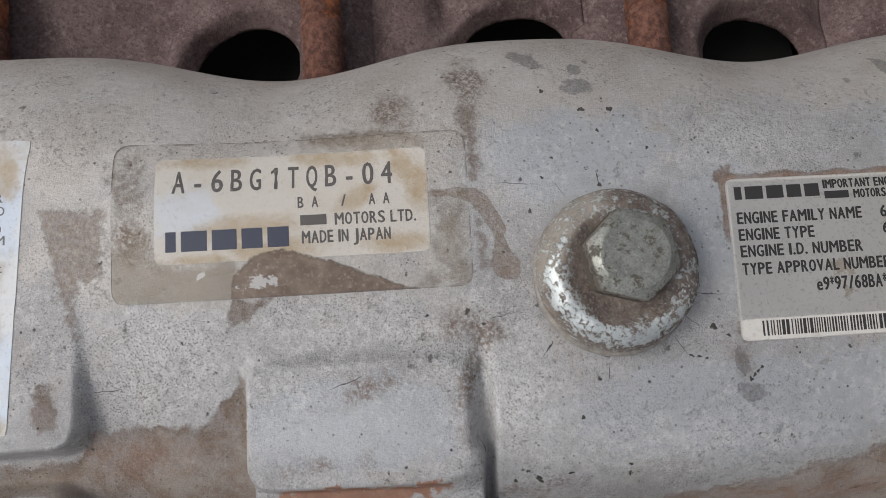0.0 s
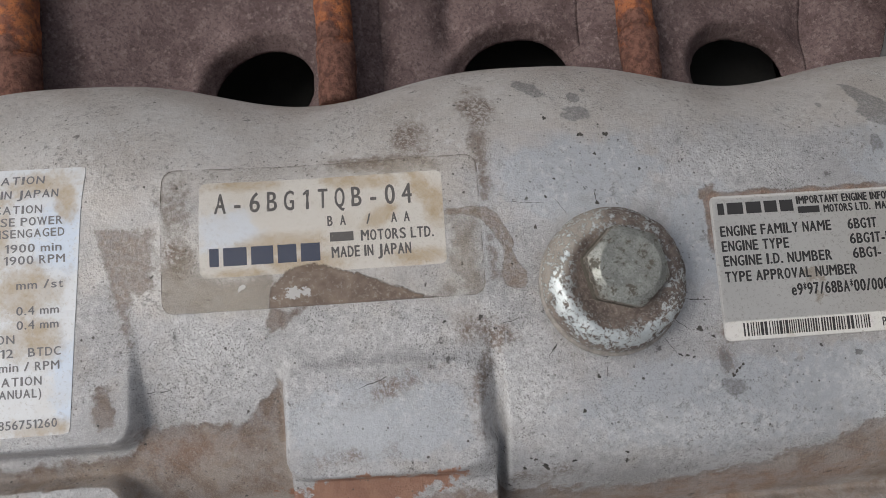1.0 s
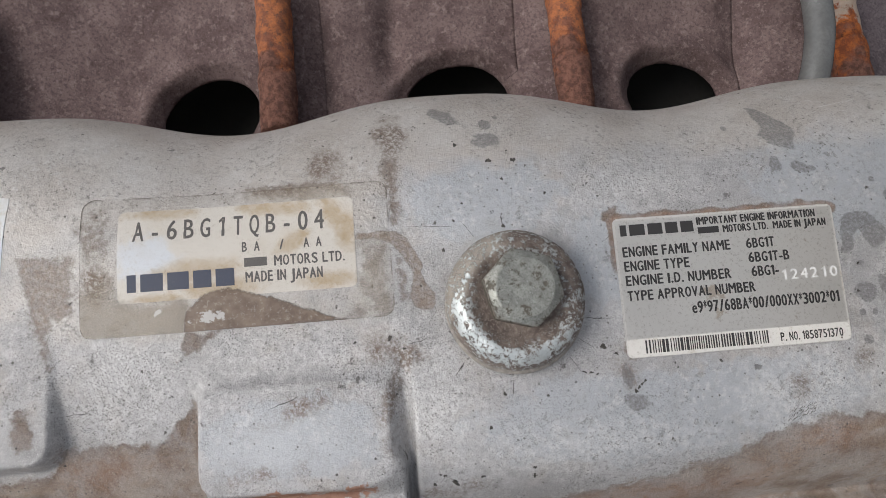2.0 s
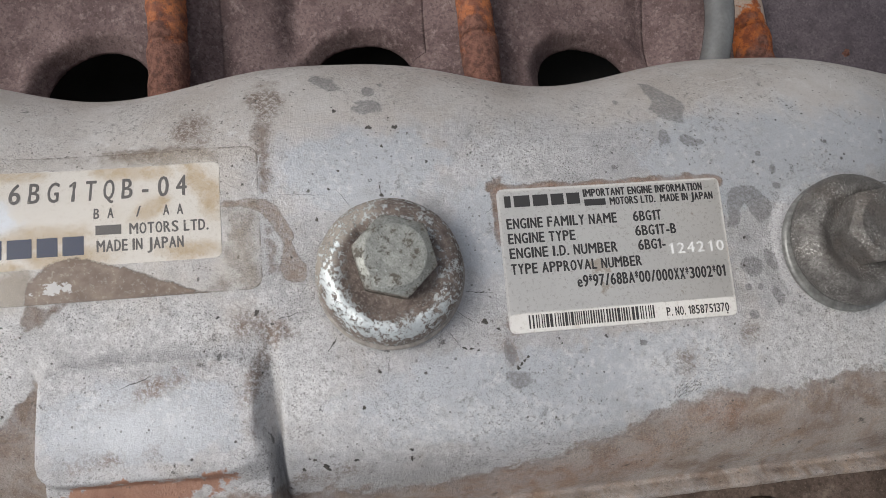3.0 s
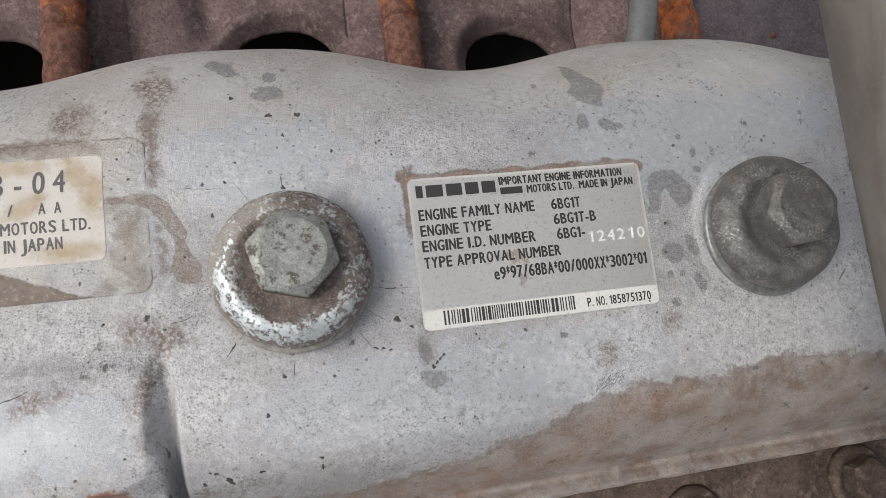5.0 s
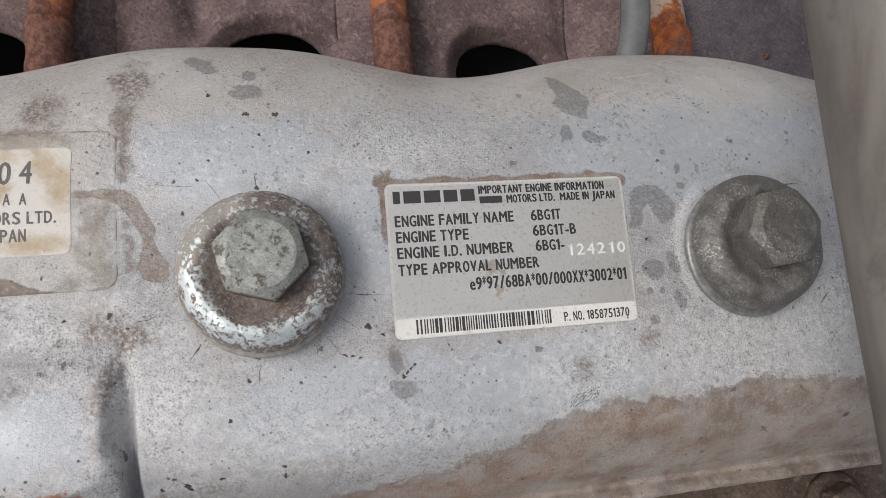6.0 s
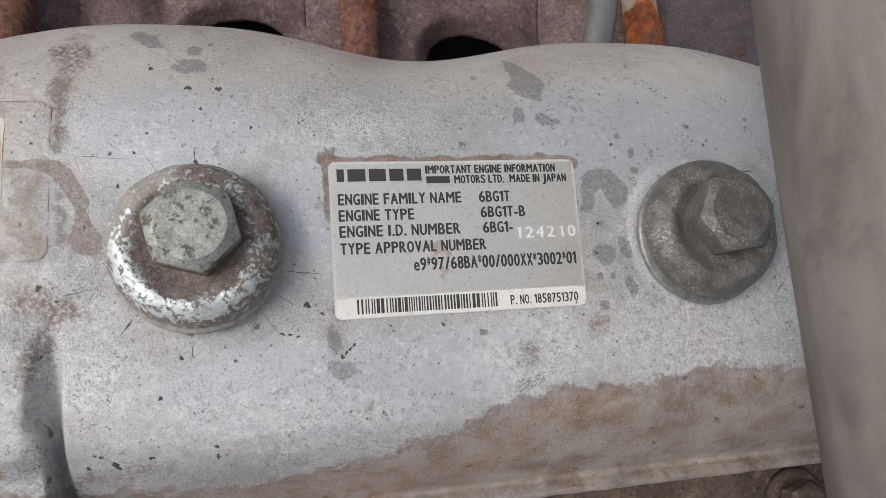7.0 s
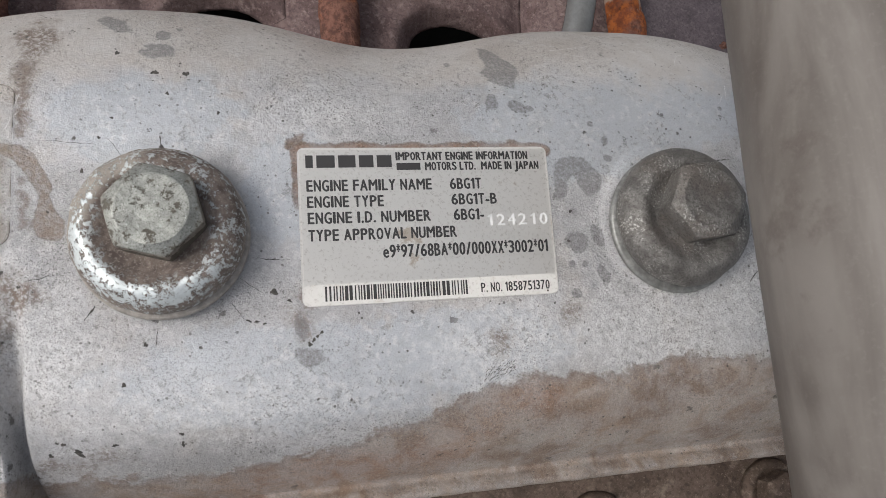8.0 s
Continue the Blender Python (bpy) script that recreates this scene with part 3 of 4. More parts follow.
def top_z(x, y):
    """The height of the cover's skin, without the roll at the right end."""
    x, y = np.asarray(x, float), np.asarray(y, float)
    z = np.interp(y, FRONT_Y, FRONT_Z)
    z = z - 0.0072 * sstep(-0.002, -0.040, y) * sstep(-0.0852, -0.0880, x)
    d = roundbox(x, y, -0.1392, -0.0882, -0.0620, -0.0360, 0.003)
    k = 1 - sstep(-1, 1, d / 0.0011)
    z = z * (1 - k) + (-0.0016 + 0.16 * (y + 0.0430)) * k
    d = roundbox(x, y, -0.1397, -0.0890, -0.0430 + 0.03 * (-0.1397 - x), -0.0145, 0.006)
    ramp = 0.0010 + 0.0045 * sstep(-0.022, -0.012, y) + 0.0026 * sstep(-0.100, -0.092, x)
    k = 1 - sstep(-1, 1, d / ramp)
    z = z * (1 - k) + (0.0006 + 0.0020 * sstep(-0.014, -0.036, y)) * k
    d = roundbox(x, y, -0.50, -0.1745, -0.0325, 0.2, 0.006)
    k = 1 - sstep(-1, 1, d / 0.0016)
    z = np.where(y < 0.0, z * (1 - k) + 0.0002 * k, z)
    d = roundbox(x, y, -0.50, -0.1785, -0.0600, -0.0405, 0.005)
    k = 1 - sstep(-1, 1, d / 0.0014)
    z = z * (1 - k) - 0.0045 * k
    for (bx, by), high, out in zip(BOLTS, (0.0004, 0.0009), (0.0240, 0.0212)):
        z = z + high * (1 - sstep(0.0188, out, np.hypot(x - bx, y - by)))
    y0 = back_start(x)
    over = np.clip(y - y0, 0, R_BACK * 0.985)
    return z - (R_BACK - np.sqrt(R_BACK ** 2 - over ** 2))


def blob(x, y, cx, cy, rx, ry, turn=0.0, soft=None):
    """A wear field round one stain: 0.5 on its outline."""
    c, s = math.cos(radians(turn)), math.sin(radians(turn))
    u, v = (x - cx) * c + (y - cy) * s, -(x - cx) * s + (y - cy) * c
    k = np.hypot(u / rx, v / ry)
    soft = soft or min(0.0045, max(0.0009, 0.8 * min(rx, ry)))
    return np.clip(0.5 - (k - 1) * min(rx, ry) / (2 * soft), 0, 1)


def stroke(x, y, points, width, soft):
    """A wear field along a line of points: 0.5 at half its width."""
    d = np.full_like(x, 1.0)
    for (ax, ay), (bx, by) in zip(points, points[1:]):
        u = np.clip(((x - ax) * (bx - ax) + (y - ay) * (by - ay)) / ((bx - ax) ** 2 + (by - ay) ** 2), 0, 1)
        d = np.minimum(d, np.hypot(x - ax - u * (bx - ax), y - ay - u * (by - ay)))
    return np.clip(0.5 + (width - d) / (2 * soft), 0, 1)


def patch(x, y, points, soft):
    """A wear field for a stain with corners (in millimetres): 0.5 on its outline."""
    d, inside = np.full_like(x, 1.0), np.zeros(x.shape, bool)
    for (ax, ay), (bx, by) in zip(points, points[1:] + points[:1]):
        ax, ay, bx, by = ax * 0.001, ay * 0.001, bx * 0.001, by * 0.001
        u = np.clip(((x - ax) * (bx - ax) + (y - ay) * (by - ay)) / ((bx - ax) ** 2 + (by - ay) ** 2), 0, 1)
        d = np.minimum(d, np.hypot(x - ax - u * (bx - ax), y - ay - u * (by - ay)))
        if ay != by:
            inside ^= ((ay > y) != (by > y)) & (x < (bx - ax) * (y - ay) / (by - ay) + ax)
    return np.clip(0.5 + np.where(inside, d, -d) / (2 * soft), 0, 1)


def cover_mesh():
    xs = np.concatenate([np.arange(-0.40, -0.205, 0.0012), np.arange(-0.205, X_END - 0.006, 0.0006), np.arange(X_END - 0.006, X_END + 0.0145, 0.0004), [X_END + 0.0147, X_END + 0.0149]])
    front = np.concatenate([[Y_FRONT - 0.0002] * 2, np.linspace(Y_FRONT, -0.044, 60), np.linspace(-0.0435, 0.0, 76)])
    nm, nb = 36, 80
    cols = []
    for x in xs:
        y0 = float(back_start(x))
        y = np.concatenate([front, np.linspace(0.0, y0, nm + 1)[1:], y0 + R_BACK * np.sin(np.linspace(0, radians(80), nb + 1)[1:])])
        z = top_z(np.full(len(y), x), y)
        z = z + 0.00022 * sstep(-0.0612, -0.0630, y) * (math.sin(310 * x + 1) + math.sin(731 * x + 2) + math.sin(173 * x))
        z[0], z[1] = -0.036, -0.033
        z = np.maximum(np.minimum(z, float(np.interp(x, END_X, END_Z))), -0.052)
        y = np.append(y, y[-1] + 0.001)
        z = np.append(z, -0.055)
        z[-1] = min(z[-2], -0.052)
        cols.append(np.stack([np.full(len(y), x), y, z], 1))
    P = np.array(cols)
    nx, ny = P.shape[:2]
    idx = np.arange(nx * ny).reshape(nx, ny)
    faces = np.stack([idx[:-1, :-1], idx[1:, :-1], idx[1:, 1:], idx[:-1, 1:]], -1).reshape(-1, 4).tolist()
    faces += np.stack([idx[1:, 0], idx[:-1, 0], idx[:-1, -1], idx[1:, -1]], -1).tolist()
    faces += [idx[0].tolist(), idx[-1, ::-1].tolist()]
    me = bpy.data.meshes.new("rocker_cover")
    me.from_pydata(P.reshape(-1, 3).tolist(), [], faces)
    x, y = P[..., 0].ravel(), P[..., 1].ravel()
    wear, more, grime = cover_wear(x, y)
    for name, w in (("wear", wear), ("wear_more", more), ("grime", grime)):
        at = me.attributes.new(name, 'FLOAT_COLOR', 'POINT')
        at.data.foreach_set("color", np.concatenate([w, np.ones((len(x), 1))], 1).astype(np.float32).ravel())
    me.polygons.foreach_set("use_smooth", [True] * len(me.polygons))
    me.materials.append(ALU)
    return me


def cover_wear(x, y):
    f = np.zeros_like(x)
    # dirt line along the front slope
    line = np.interp(x, [-0.40, -0.18, -0.174, -0.15, -0.141, -0.139, -0.089, -0.085, -0.05, -0.02, 0.000, 0.010, 0.02, 0.027, 0.044, 0.060, 0.077, 0.0925],
                     [-0.036, -0.036, -0.029, -0.029, -0.020, -0.050, -0.050, -0.052, -0.0535, -0.0495, -0.0440, -0.0395, -0.0372, -0.0368, -0.0385, -0.0352, -0.0362, -0.0382])
    dirt = np.clip(0.5 + (line - y) / 0.010, 0, 1)
    dirt = dirt - 0.30 * np.clip(1.5 - np.abs(y + 0.0656) / 0.0014, 0, 1) * sstep(-0.09, -0.07, x)
    dirt = dirt * (1 - 0.75 * (1 - sstep(-0.001, 0.001, roundbox(x, y, -0.50, -0.1798, -0.0590, -0.0415, 0.005))))
    for s in DIRT:
        dirt = np.maximum(dirt, 0.66 * blob(x, y, *s))
    for s in DIRT_PATCHES:
        dirt = np.maximum(dirt, 0.68 * patch(x, y, s, 0.0022))
    # grime caught along the edges of the information sticker
    d = roundbox(x, y, -0.0293, 0.0320, -0.0180, 0.0191, 0.0016)
    rim = np.clip(1.05 - np.abs(d) / 0.0030, 0, 1) * np.clip(0.34 + 0.46 * sstep(0.014, 0.019, y) + 0.60 * sstep(-0.026, -0.031, x) * sstep(-0.005, 0.012, y) + 0.25 * sstep(-0.022, -0.030, x) * sstep(-0.006, -0.016, y), 0, 1)
    dirt = np.maximum(dirt, rim)
    oil = f.copy()
    for s in OIL_BACK + OIL_SIDE:
        oil = np.maximum(oil, blob(x, y, *s))
    for s in OIL_PATCHES:
        oil = np.maximum(oil, patch(x, y, s, 0.0017))
    bright = f.copy()
    for s in BRIGHT:
        bright = np.maximum(bright, blob(x, y, *s, soft=0.012))
    clean = f.copy()
    for s in CLEAN:
        clean = np.maximum(clean, blob(x, y, *s, soft=0.007))
    prim = f.copy()
    for s in PRIMER:
        prim = np.maximum(prim, blob(x, y, *s, soft=0.003))
    haze = np.clip(sstep(0.020, 0.050, y) * 0.85 + sstep(-0.08, -0.10, x) * (0.30 + 0.30 * sstep(-0.012, 0.005, y)), 0, 1)
    haze = haze * sstep(-0.003, 0.003, roundbox(x, y, -0.1397, -0.0897, -0.0430, -0.0145, 0.006))
    thin, grain, rust = f.copy(), f.copy(), f.copy()
    for points, width in RUNS:
        thin = np.maximum(thin, 0.92 * stroke(x, y, points, width, 0.0018))
    for points, much, soft in RUN_PATCHES:
        thin = np.maximum(thin, much * patch(x, y, points, soft))
    for s in GRAIN:
        grain = np.maximum(grain, 0.95 * blob(x, y, *s, soft=0.0040))
    for s in RUSTY:
        rust = np.maximum(rust, blob(x, y, *s, soft=0.006))
    rust = np.maximum(rust, 0.8 * sstep(0.3, 0.8, rim))
    return np.stack([dirt, oil, bright], 1), np.stack([prim, clean, haze], 1), np.stack([thin, grain, rust], 1)


# stains: centre x, y, half sizes, turn
DIRT = [(-0.1815, -0.0235, 0.0046, 0.0066, -8), (-0.0295, 0.0205, 0.0040, 0.0022, 30), (0.022, 0.0203, 0.0055, 0.0016, 0)]
DIRT_PATCHES = [[(-142.5, -1.2), (-143.3, -7.5), (-149, -10.9), (-144, -10.2), (-137.5, -7.2), (-131, -1.2)],
                [(-139.8, -17), (-141, -23.3), (-144.8, -25.6), (-147.3, -30.5), (-139.5, -33)]]
DRIP = [(-97.5, 20.2), (-91.5, 20.3), (-87, 20), (-84.8, 18.5), (-82, 13.6), (-80.6, 10.5), (-81.3, 8.8), (-80.3, 6.3), (-78.3, 3.2), (-77.9, 0.4), (-79, -0.9), (-81.2, -1.1), (-83.4, 0.2),
        (-84.3, 2.4), (-83.9, 5.2), (-83, 8.5), (-84, 10.5), (-85.8, 13.5), (-88.2, 16.8), (-91.5, 18.4), (-97.5, 18.8)]
RUN_PATCHES = [([(-91.4, 42), (-84.2, 42), (-85.2, 34), (-85.6, 26), (-85.2, 20.5), (-88.6, 20.5), (-89.2, 26), (-89, 31), (-91.3, 36)], 0.58, 0.0026),
               (DRIP, 1.0, 0.0009),
               ([(-88.5, 17), (-85, 13), (-83.6, 8), (-84.2, 1), (-88.5, -1)], 0.52, 0.0020), ([(-185, 21.5), (-168, 20.5), (-168, 3), (-173.5, 2), (-174, -10), (-177, -10), (-181, 6)], 0.60, 0.0030), ([(-173, 26), (-166, 33), (-160, 33.5), (-158, 20), (-162, 15), (-168, 20)], 0.46, 0.0030)]
RUNS = [([(-0.126, 0.0350), (-0.103, 0.0346)], 0.0006), ([(-0.1408, -0.020), (-0.1412, -0.034)], 0.0009)]
# the long narrow one at x -0.0915 also paints the pad's groove shade
GRAIN = [(-0.1120, -0.0225, 0.0100, 0.0030, 12), (-0.1250, -0.0380, 0.0120, 0.0018, 2), (-0.1055, 0.0405, 0.0055, 0.0055, 0), (-0.116, 0.0345, 0.012, 0.0020, 0), (-0.0868, 0.0480, 0.0058, 0.0085, 0), (-0.1035, 0.0362, 0.0045, 0.0030, 0), (-0.0935, -0.0105, 0.0040, 0.0050, 30), (-0.0915, -0.0235, 0.0030, 0.0110, -6), (-0.0860, -0.0120, 0.0055, 0.0045, 0),
         (0.0165, -0.0270, 0.0026, 0.0050, -20), (0.0335, -0.0225, 0.0040, 0.0036, 20), (-0.0760, -0.0480, 0.0090, 0.0024, 0), (0.0690, -0.0650, 0.0060, 0.0030, 0), (0.0880, -0.0652, 0.0080, 0.0026, 0), (-0.0300, -0.0215, 0.0026, 0.0055, 15), (-0.0872, 0.0300, 0.0022, 0.0110, 0), (-0.0815, 0.0010, 0.0030, 0.0022, 0),
         (-0.1640, 0.0120, 0.0040, 0.0060, 0)]
RUSTY = [(0.0210, -0.0445, 0.0120, 0.0050, 15), (-0.0250, -0.0570, 0.0300, 0.0050, 3), (0.0050, -0.0530, 0.0140, 0.0050, 15), (-0.1650, -0.0350, 0.0120, 0.0040, 0)]
OIL_BACK = [(-0.0711, 0.0543, 0.0050, 0.0023, -42), (-0.0597, 0.0505, 0.0018, 0.0021, 0), (-0.0602, 0.0449, 0.0040, 0.0024, 3), (-0.0638, 0.0447, 0.0009, 0.0008, 0), (-0.0563, 0.0530, 0.0008, 0.0007, 0), (0.0198, 0.0320, 0.0016, 0.0025, -10),
            (0.0262, 0.0303, 0.0026, 0.0017, -14), (0.0288, 0.0297, 0.0016, 0.0011, 10), (0.0110, 0.0454, 0.0008, 0.0009, 0), (0.0482, 0.0359, 0.0006, 0.0006, 0), (0.0450, 0.0252, 0.0008, 0.0007, 0), (0.0484, 0.0207, 0.0010, 0.0012, 0), (0.0487, 0.0159, 0.0014, 0.0010, -20)]
OIL_SIDE = [(0.0381, -0.0057, 0.0030, 0.0028, 0), (0.0362, -0.0109, 0.0009, 0.0009, 0), (0.0396, -0.0110, 0.0008, 0.0009, 0), (0.0443, -0.0141, 0.0014, 0.0026, 20), (0.0366, -0.0183, 0.0014, 0.0012, 0), (0.0436, -0.0040, 0.0014, 0.0030, 20), (0.0378, 0.0023, 0.0009, 0.0007, 0),
            (-0.0284, -0.0290, 0.0033, 0.0021, -20), (-0.0298, -0.0222, 0.0013, 0.0032, 8), (0.0840, 0.0300, 0.0008, 0.0008, 0)]
OIL_PATCHES = [[(21.2, 53), (23.4, 52), (25.2, 48.6), (27.2, 45.8), (29.4, 42.4), (27.6, 39.4), (27.2, 36.2), (23.4, 36.9), (20.8, 38.2), (18.9, 41.8), (21, 44.4), (20.4, 48)],
               [(33.6, 14.5), (37, 16.4), (40.5, 16.4), (44, 14.4), (46.4, 11), (45.8, 7.6), (43.2, 5.4), (41.4, 7), (40, 9.6), (38.6, 12), (37.2, 9.6), (36.4, 6.4), (34.5, 5), (32.8, 5.6)]]
# sandy metal; the first spot also paints in light lacking under the pipe
BRIGHT = [(0.0840, -0.0180, 0.012, 0.020, 0), (0.060, -0.028, 0.038, 0.012, 0), (0.018, -0.030, 0.018, 0.010, 10), (-0.157, -0.014, 0.016, 0.014, 0), (-0.115, -0.010, 0.030, 0.005, 0),
          (-0.163, 0.012, 0.008, 0.008, 0), (-0.045, -0.040, 0.03, 0.006, 0), (-0.081, -0.024, 0.010, 0.016, 0), (0.105, -0.0652, 0.010, 0.0016, 0), (0.030, -0.0660, 0.020, 0.0020, 0), (-0.04, -0.0662, 0.05, 0.0020, 0), (-0.02, 0.030, 0.012, 0.008, 0)]
CLEAN = [(-0.063, 0.027, 0.021, 0.011, 0), (0.040, 0.026, 0.030, 0.016, 0), (0.070, 0.038, 0.026, 0.020, 0), (-0.030, -0.033, 0.040, 0.012, 0), (-0.115, -0.030, 0.024, 0.010, 0), (0.005, -0.030, 0.03, 0.010, 0),
         (-0.030, 0.010, 0.012, 0.014, 0)]
PRIMER = [(-0.121, -0.0470, 0.017, 0.0034, 2), (-0.103, -0.0452, 0.006, 0.0014, 10)]

cover = tagged(new("rocker_cover", cover_mesh()), "dirty grey cast aluminium rocker cover with a wavy back edge", "engine cover")


# hairline cracks and small black marks: centre, half sizes, turn
CRACKS = [(-0.0359, -0.0068, 0.0042, 0.00016, -9), (-0.0400, -0.0127, 0.0031, 0.00013, -36), (-0.0430, -0.0181, 0.0031, 0.00010, -56), (-0.0732, -0.0167, 0.0021, 0.00034, 58), (-0.0832, -0.0087, 0.0027, 0.00018, 13),
          (-0.0598, -0.0226, 0.0018, 0.00013, 80), (-0.0587, 0.0213, 0.0018, 0.00022, 95), (-0.0684, 0.0191, 0.0028, 0.00012, -57), (-0.0782, 0.0206, 0.0058, 0.00010, -4), (-0.0310, 0.0140, 0.0020, 0.00010, 30),
          (0.0865, -0.0165, 0.0022, 0.00022, 40), (0.0800, 0.0150, 0.0040, 0.00022, 4), (-0.1700, -0.0200, 0.0030, 0.00020, 4), (-0.1180, -0.0215, 0.0040, 0.00020, 20)]
RIDGES = [(0.0120 + 0.00046 * k + 0.0003 * row, -0.0374 + 0.00012 * k + 0.0011 * row + 0.0002 * math.sin(k * 1.7 + row), 0.00046 + 0.00018 * math.sin(k * 2.3 + row), 0.00013, 50 + 16 * math.sin(k * 0.5 + row)) for row in range(3) for k in range(16)]
SCUFFS = [(0.0440, 0.0506, 0.0050, 0.00014, 8), (0.0455, 0.0480, 0.0040, 0.00012, -12), (0.0500, 0.0515, 0.0035, 0.00012, 20), (0.0770, 0.0470, 0.0026, 0.00012, 62), (0.0790, 0.0490, 0.0018, 0.00011, 20), (0.0880, 0.0360, 0.0030, 0.00016, 70), (0.0855, 0.0330, 0.0024, 0.00012, 50),
          (-0.0888, 0.0300, 0.0020, 0.00010, 80), (-0.0893, 0.0255, 0.0026, 0.00012, 62), (0.0520, 0.0420, 0.0014, 0.00010, 80), (0.0480, 0.0440, 0.0016, 0.00010, 60)]
MARKS = [(-0.0605, 0.0382, 0.0008, 0.00075), (-0.0537, 0.0380, 0.00075, 0.0008), (-0.0691, 0.0438, 0.0007, 0.00055), (-0.0576, 0.0325, 0.0005, 0.00045), (-0.0465, 0.0277, 0.00045, 0.00045), (-0.0716, 0.0217, 0.0004, 0.0004),
         (-0.0690, 0.0263, 0.00055, 0.00028), (-0.0586, 0.0194, 0.0005, 0.0007), (-0.0749, 0.0141, 0.0004, 0.0007, 30), (-0.0354, -0.0142, 0.0009, 0.0008, 30), (-0.0321, -0.0163, 0.0005, 0.0004), (-0.0410, -0.0203, 0.0007, 0.00028, -20),
         (-0.0393, -0.0206, 0.0007, 0.00028, 12), (-0.0376, -0.0211, 0.0004, 0.0003), (-0.0280, -0.0263, 0.0006, 0.0005, 36), (-0.0271, -0.0254, 0.0007, 0.00034, 40), (-0.0262, -0.0246, 0.0007, 0.00028, 45), (-0.0253, -0.0238, 0.0006, 0.0003, 48), (0.0370, 0.0023, 0.0005, 0.0004)]
MARKS_LOW = [(-0.0622, -0.0241, 0.00055, 0.00048), (-0.0665, -0.0322, 0.00062, 0.00048), (-0.0557, -0.0435, 0.0006, 0.0004), (-0.0557, -0.0458, 0.0004, 0.0007), (-0.0763, -0.0457, 0.0013, 0.00062, -35), (-0.0692, -0.0447, 0.0007, 0.00036),
             (-0.0790, -0.0435, 0.0005, 0.0004), (-0.0817, -0.0457, 0.0005, 0.0005), (-0.0905, -0.0075, 0.0008, 0.0006, 30), (-0.0870, -0.0105, 0.0005, 0.0004), (-0.0995, -0.0080, 0.0006, 0.0003, 10), (-0.1530, -0.0108, 0.0003, 0.0006)]


def crumbs(rows, rng):
    """Flat crumbs of black grime with ragged outlines, stuck to the cover's skin."""
    verts, faces = [], []
    for cx, cy, rx, ry, *turn in rows:
        c, q = math.cos(radians(turn[0] if turn else 0)), math.sin(radians(turn[0] if turn else 0))
        first, n = len(verts), 18
        wave = [rng.uniform(0, 6.28) for _ in range(3)]
        for grow, high in ((1.0, 0.00001), (0.72, 0.00007)):
            for k in range(n):
                a = 2 * math.pi * k / n
                r = grow * (1 + 0.22 * math.sin(2 * a + wave[0]) + 0.20 * math.sin(3 * a + wave[1]) + 0.14 * math.sin(5 * a + wave[2]) + rng.uniform(-0.12, 0.12))
                u, v = 0.86 * r * rx * math.cos(a), 0.86 * r * ry * math.sin(a)
                x, y = cx + u * c - v * q, cy + u * q + v * c
                verts.append((x, y, float(top_z(x, y)) + high))
        for k in range(n):
            faces.append((first + k, first + (k + 1) % n, first + n + (k + 1) % n, first + n + k))
        faces.append(tuple(range(first + n, first + 2 * n)))
    return verts, faces


def cracks(rows, rng):
    """Hairline cracks: jagged ribbons that taper at both ends."""
    verts, faces = [], []
    for cx, cy, half, wide, turn in rows:
        c, q = math.cos(radians(turn)), math.sin(radians(turn))
        n, off, first = max(8, int(half / 0.00022)), 0.0, len(verts)
        for k in range(n + 1):
            u = half * (2 * k / n - 1)
            off += rng.uniform(-1, 1) * 0.00012
            w = wide * (0.25 + 0.75 * math.sin(math.pi * k / n)) * rng.uniform(0.3, 1.2) * 0.7
            for v in (off - w, off + w):
                x, y = cx + u * c - v * q, cy + u * q + v * c
                verts.append((x, y, float(top_z(x, y)) + 0.00003))
        faces += [(first + 2 * k, first + 2 * k + 2, first + 2 * k + 3, first + 2 * k + 1) for k in range(n)]
    return verts, faces


BARE = plain("scratched_bare_metal", (0.72, 0.715, 0.71), 0.45, 0.2, 0.2, 900, 0.2)
GRIME = plain("black_grime", (0.068, 0.062, 0.057), 0.8, 0.0, 0.6, 900, 0.3)
for name, (verts, faces) in (("grime", crumbs(MARKS + MARKS_LOW, random.Random(3))), ("crazing", cracks(CRACKS + RIDGES, random.Random(4))), ("scuffing", cracks(SCUFFS, random.Random(6)))):
    me = bpy.data.meshes.new(name)
    me.from_pydata(verts, [], faces)
    me.materials.append(BARE if name == "scuffing" else GRIME)
    tagged(new(name, me), "pale scratches in the paint" if name == "scuffing" else "black grime on the cover", kind="stuff").parent = cover

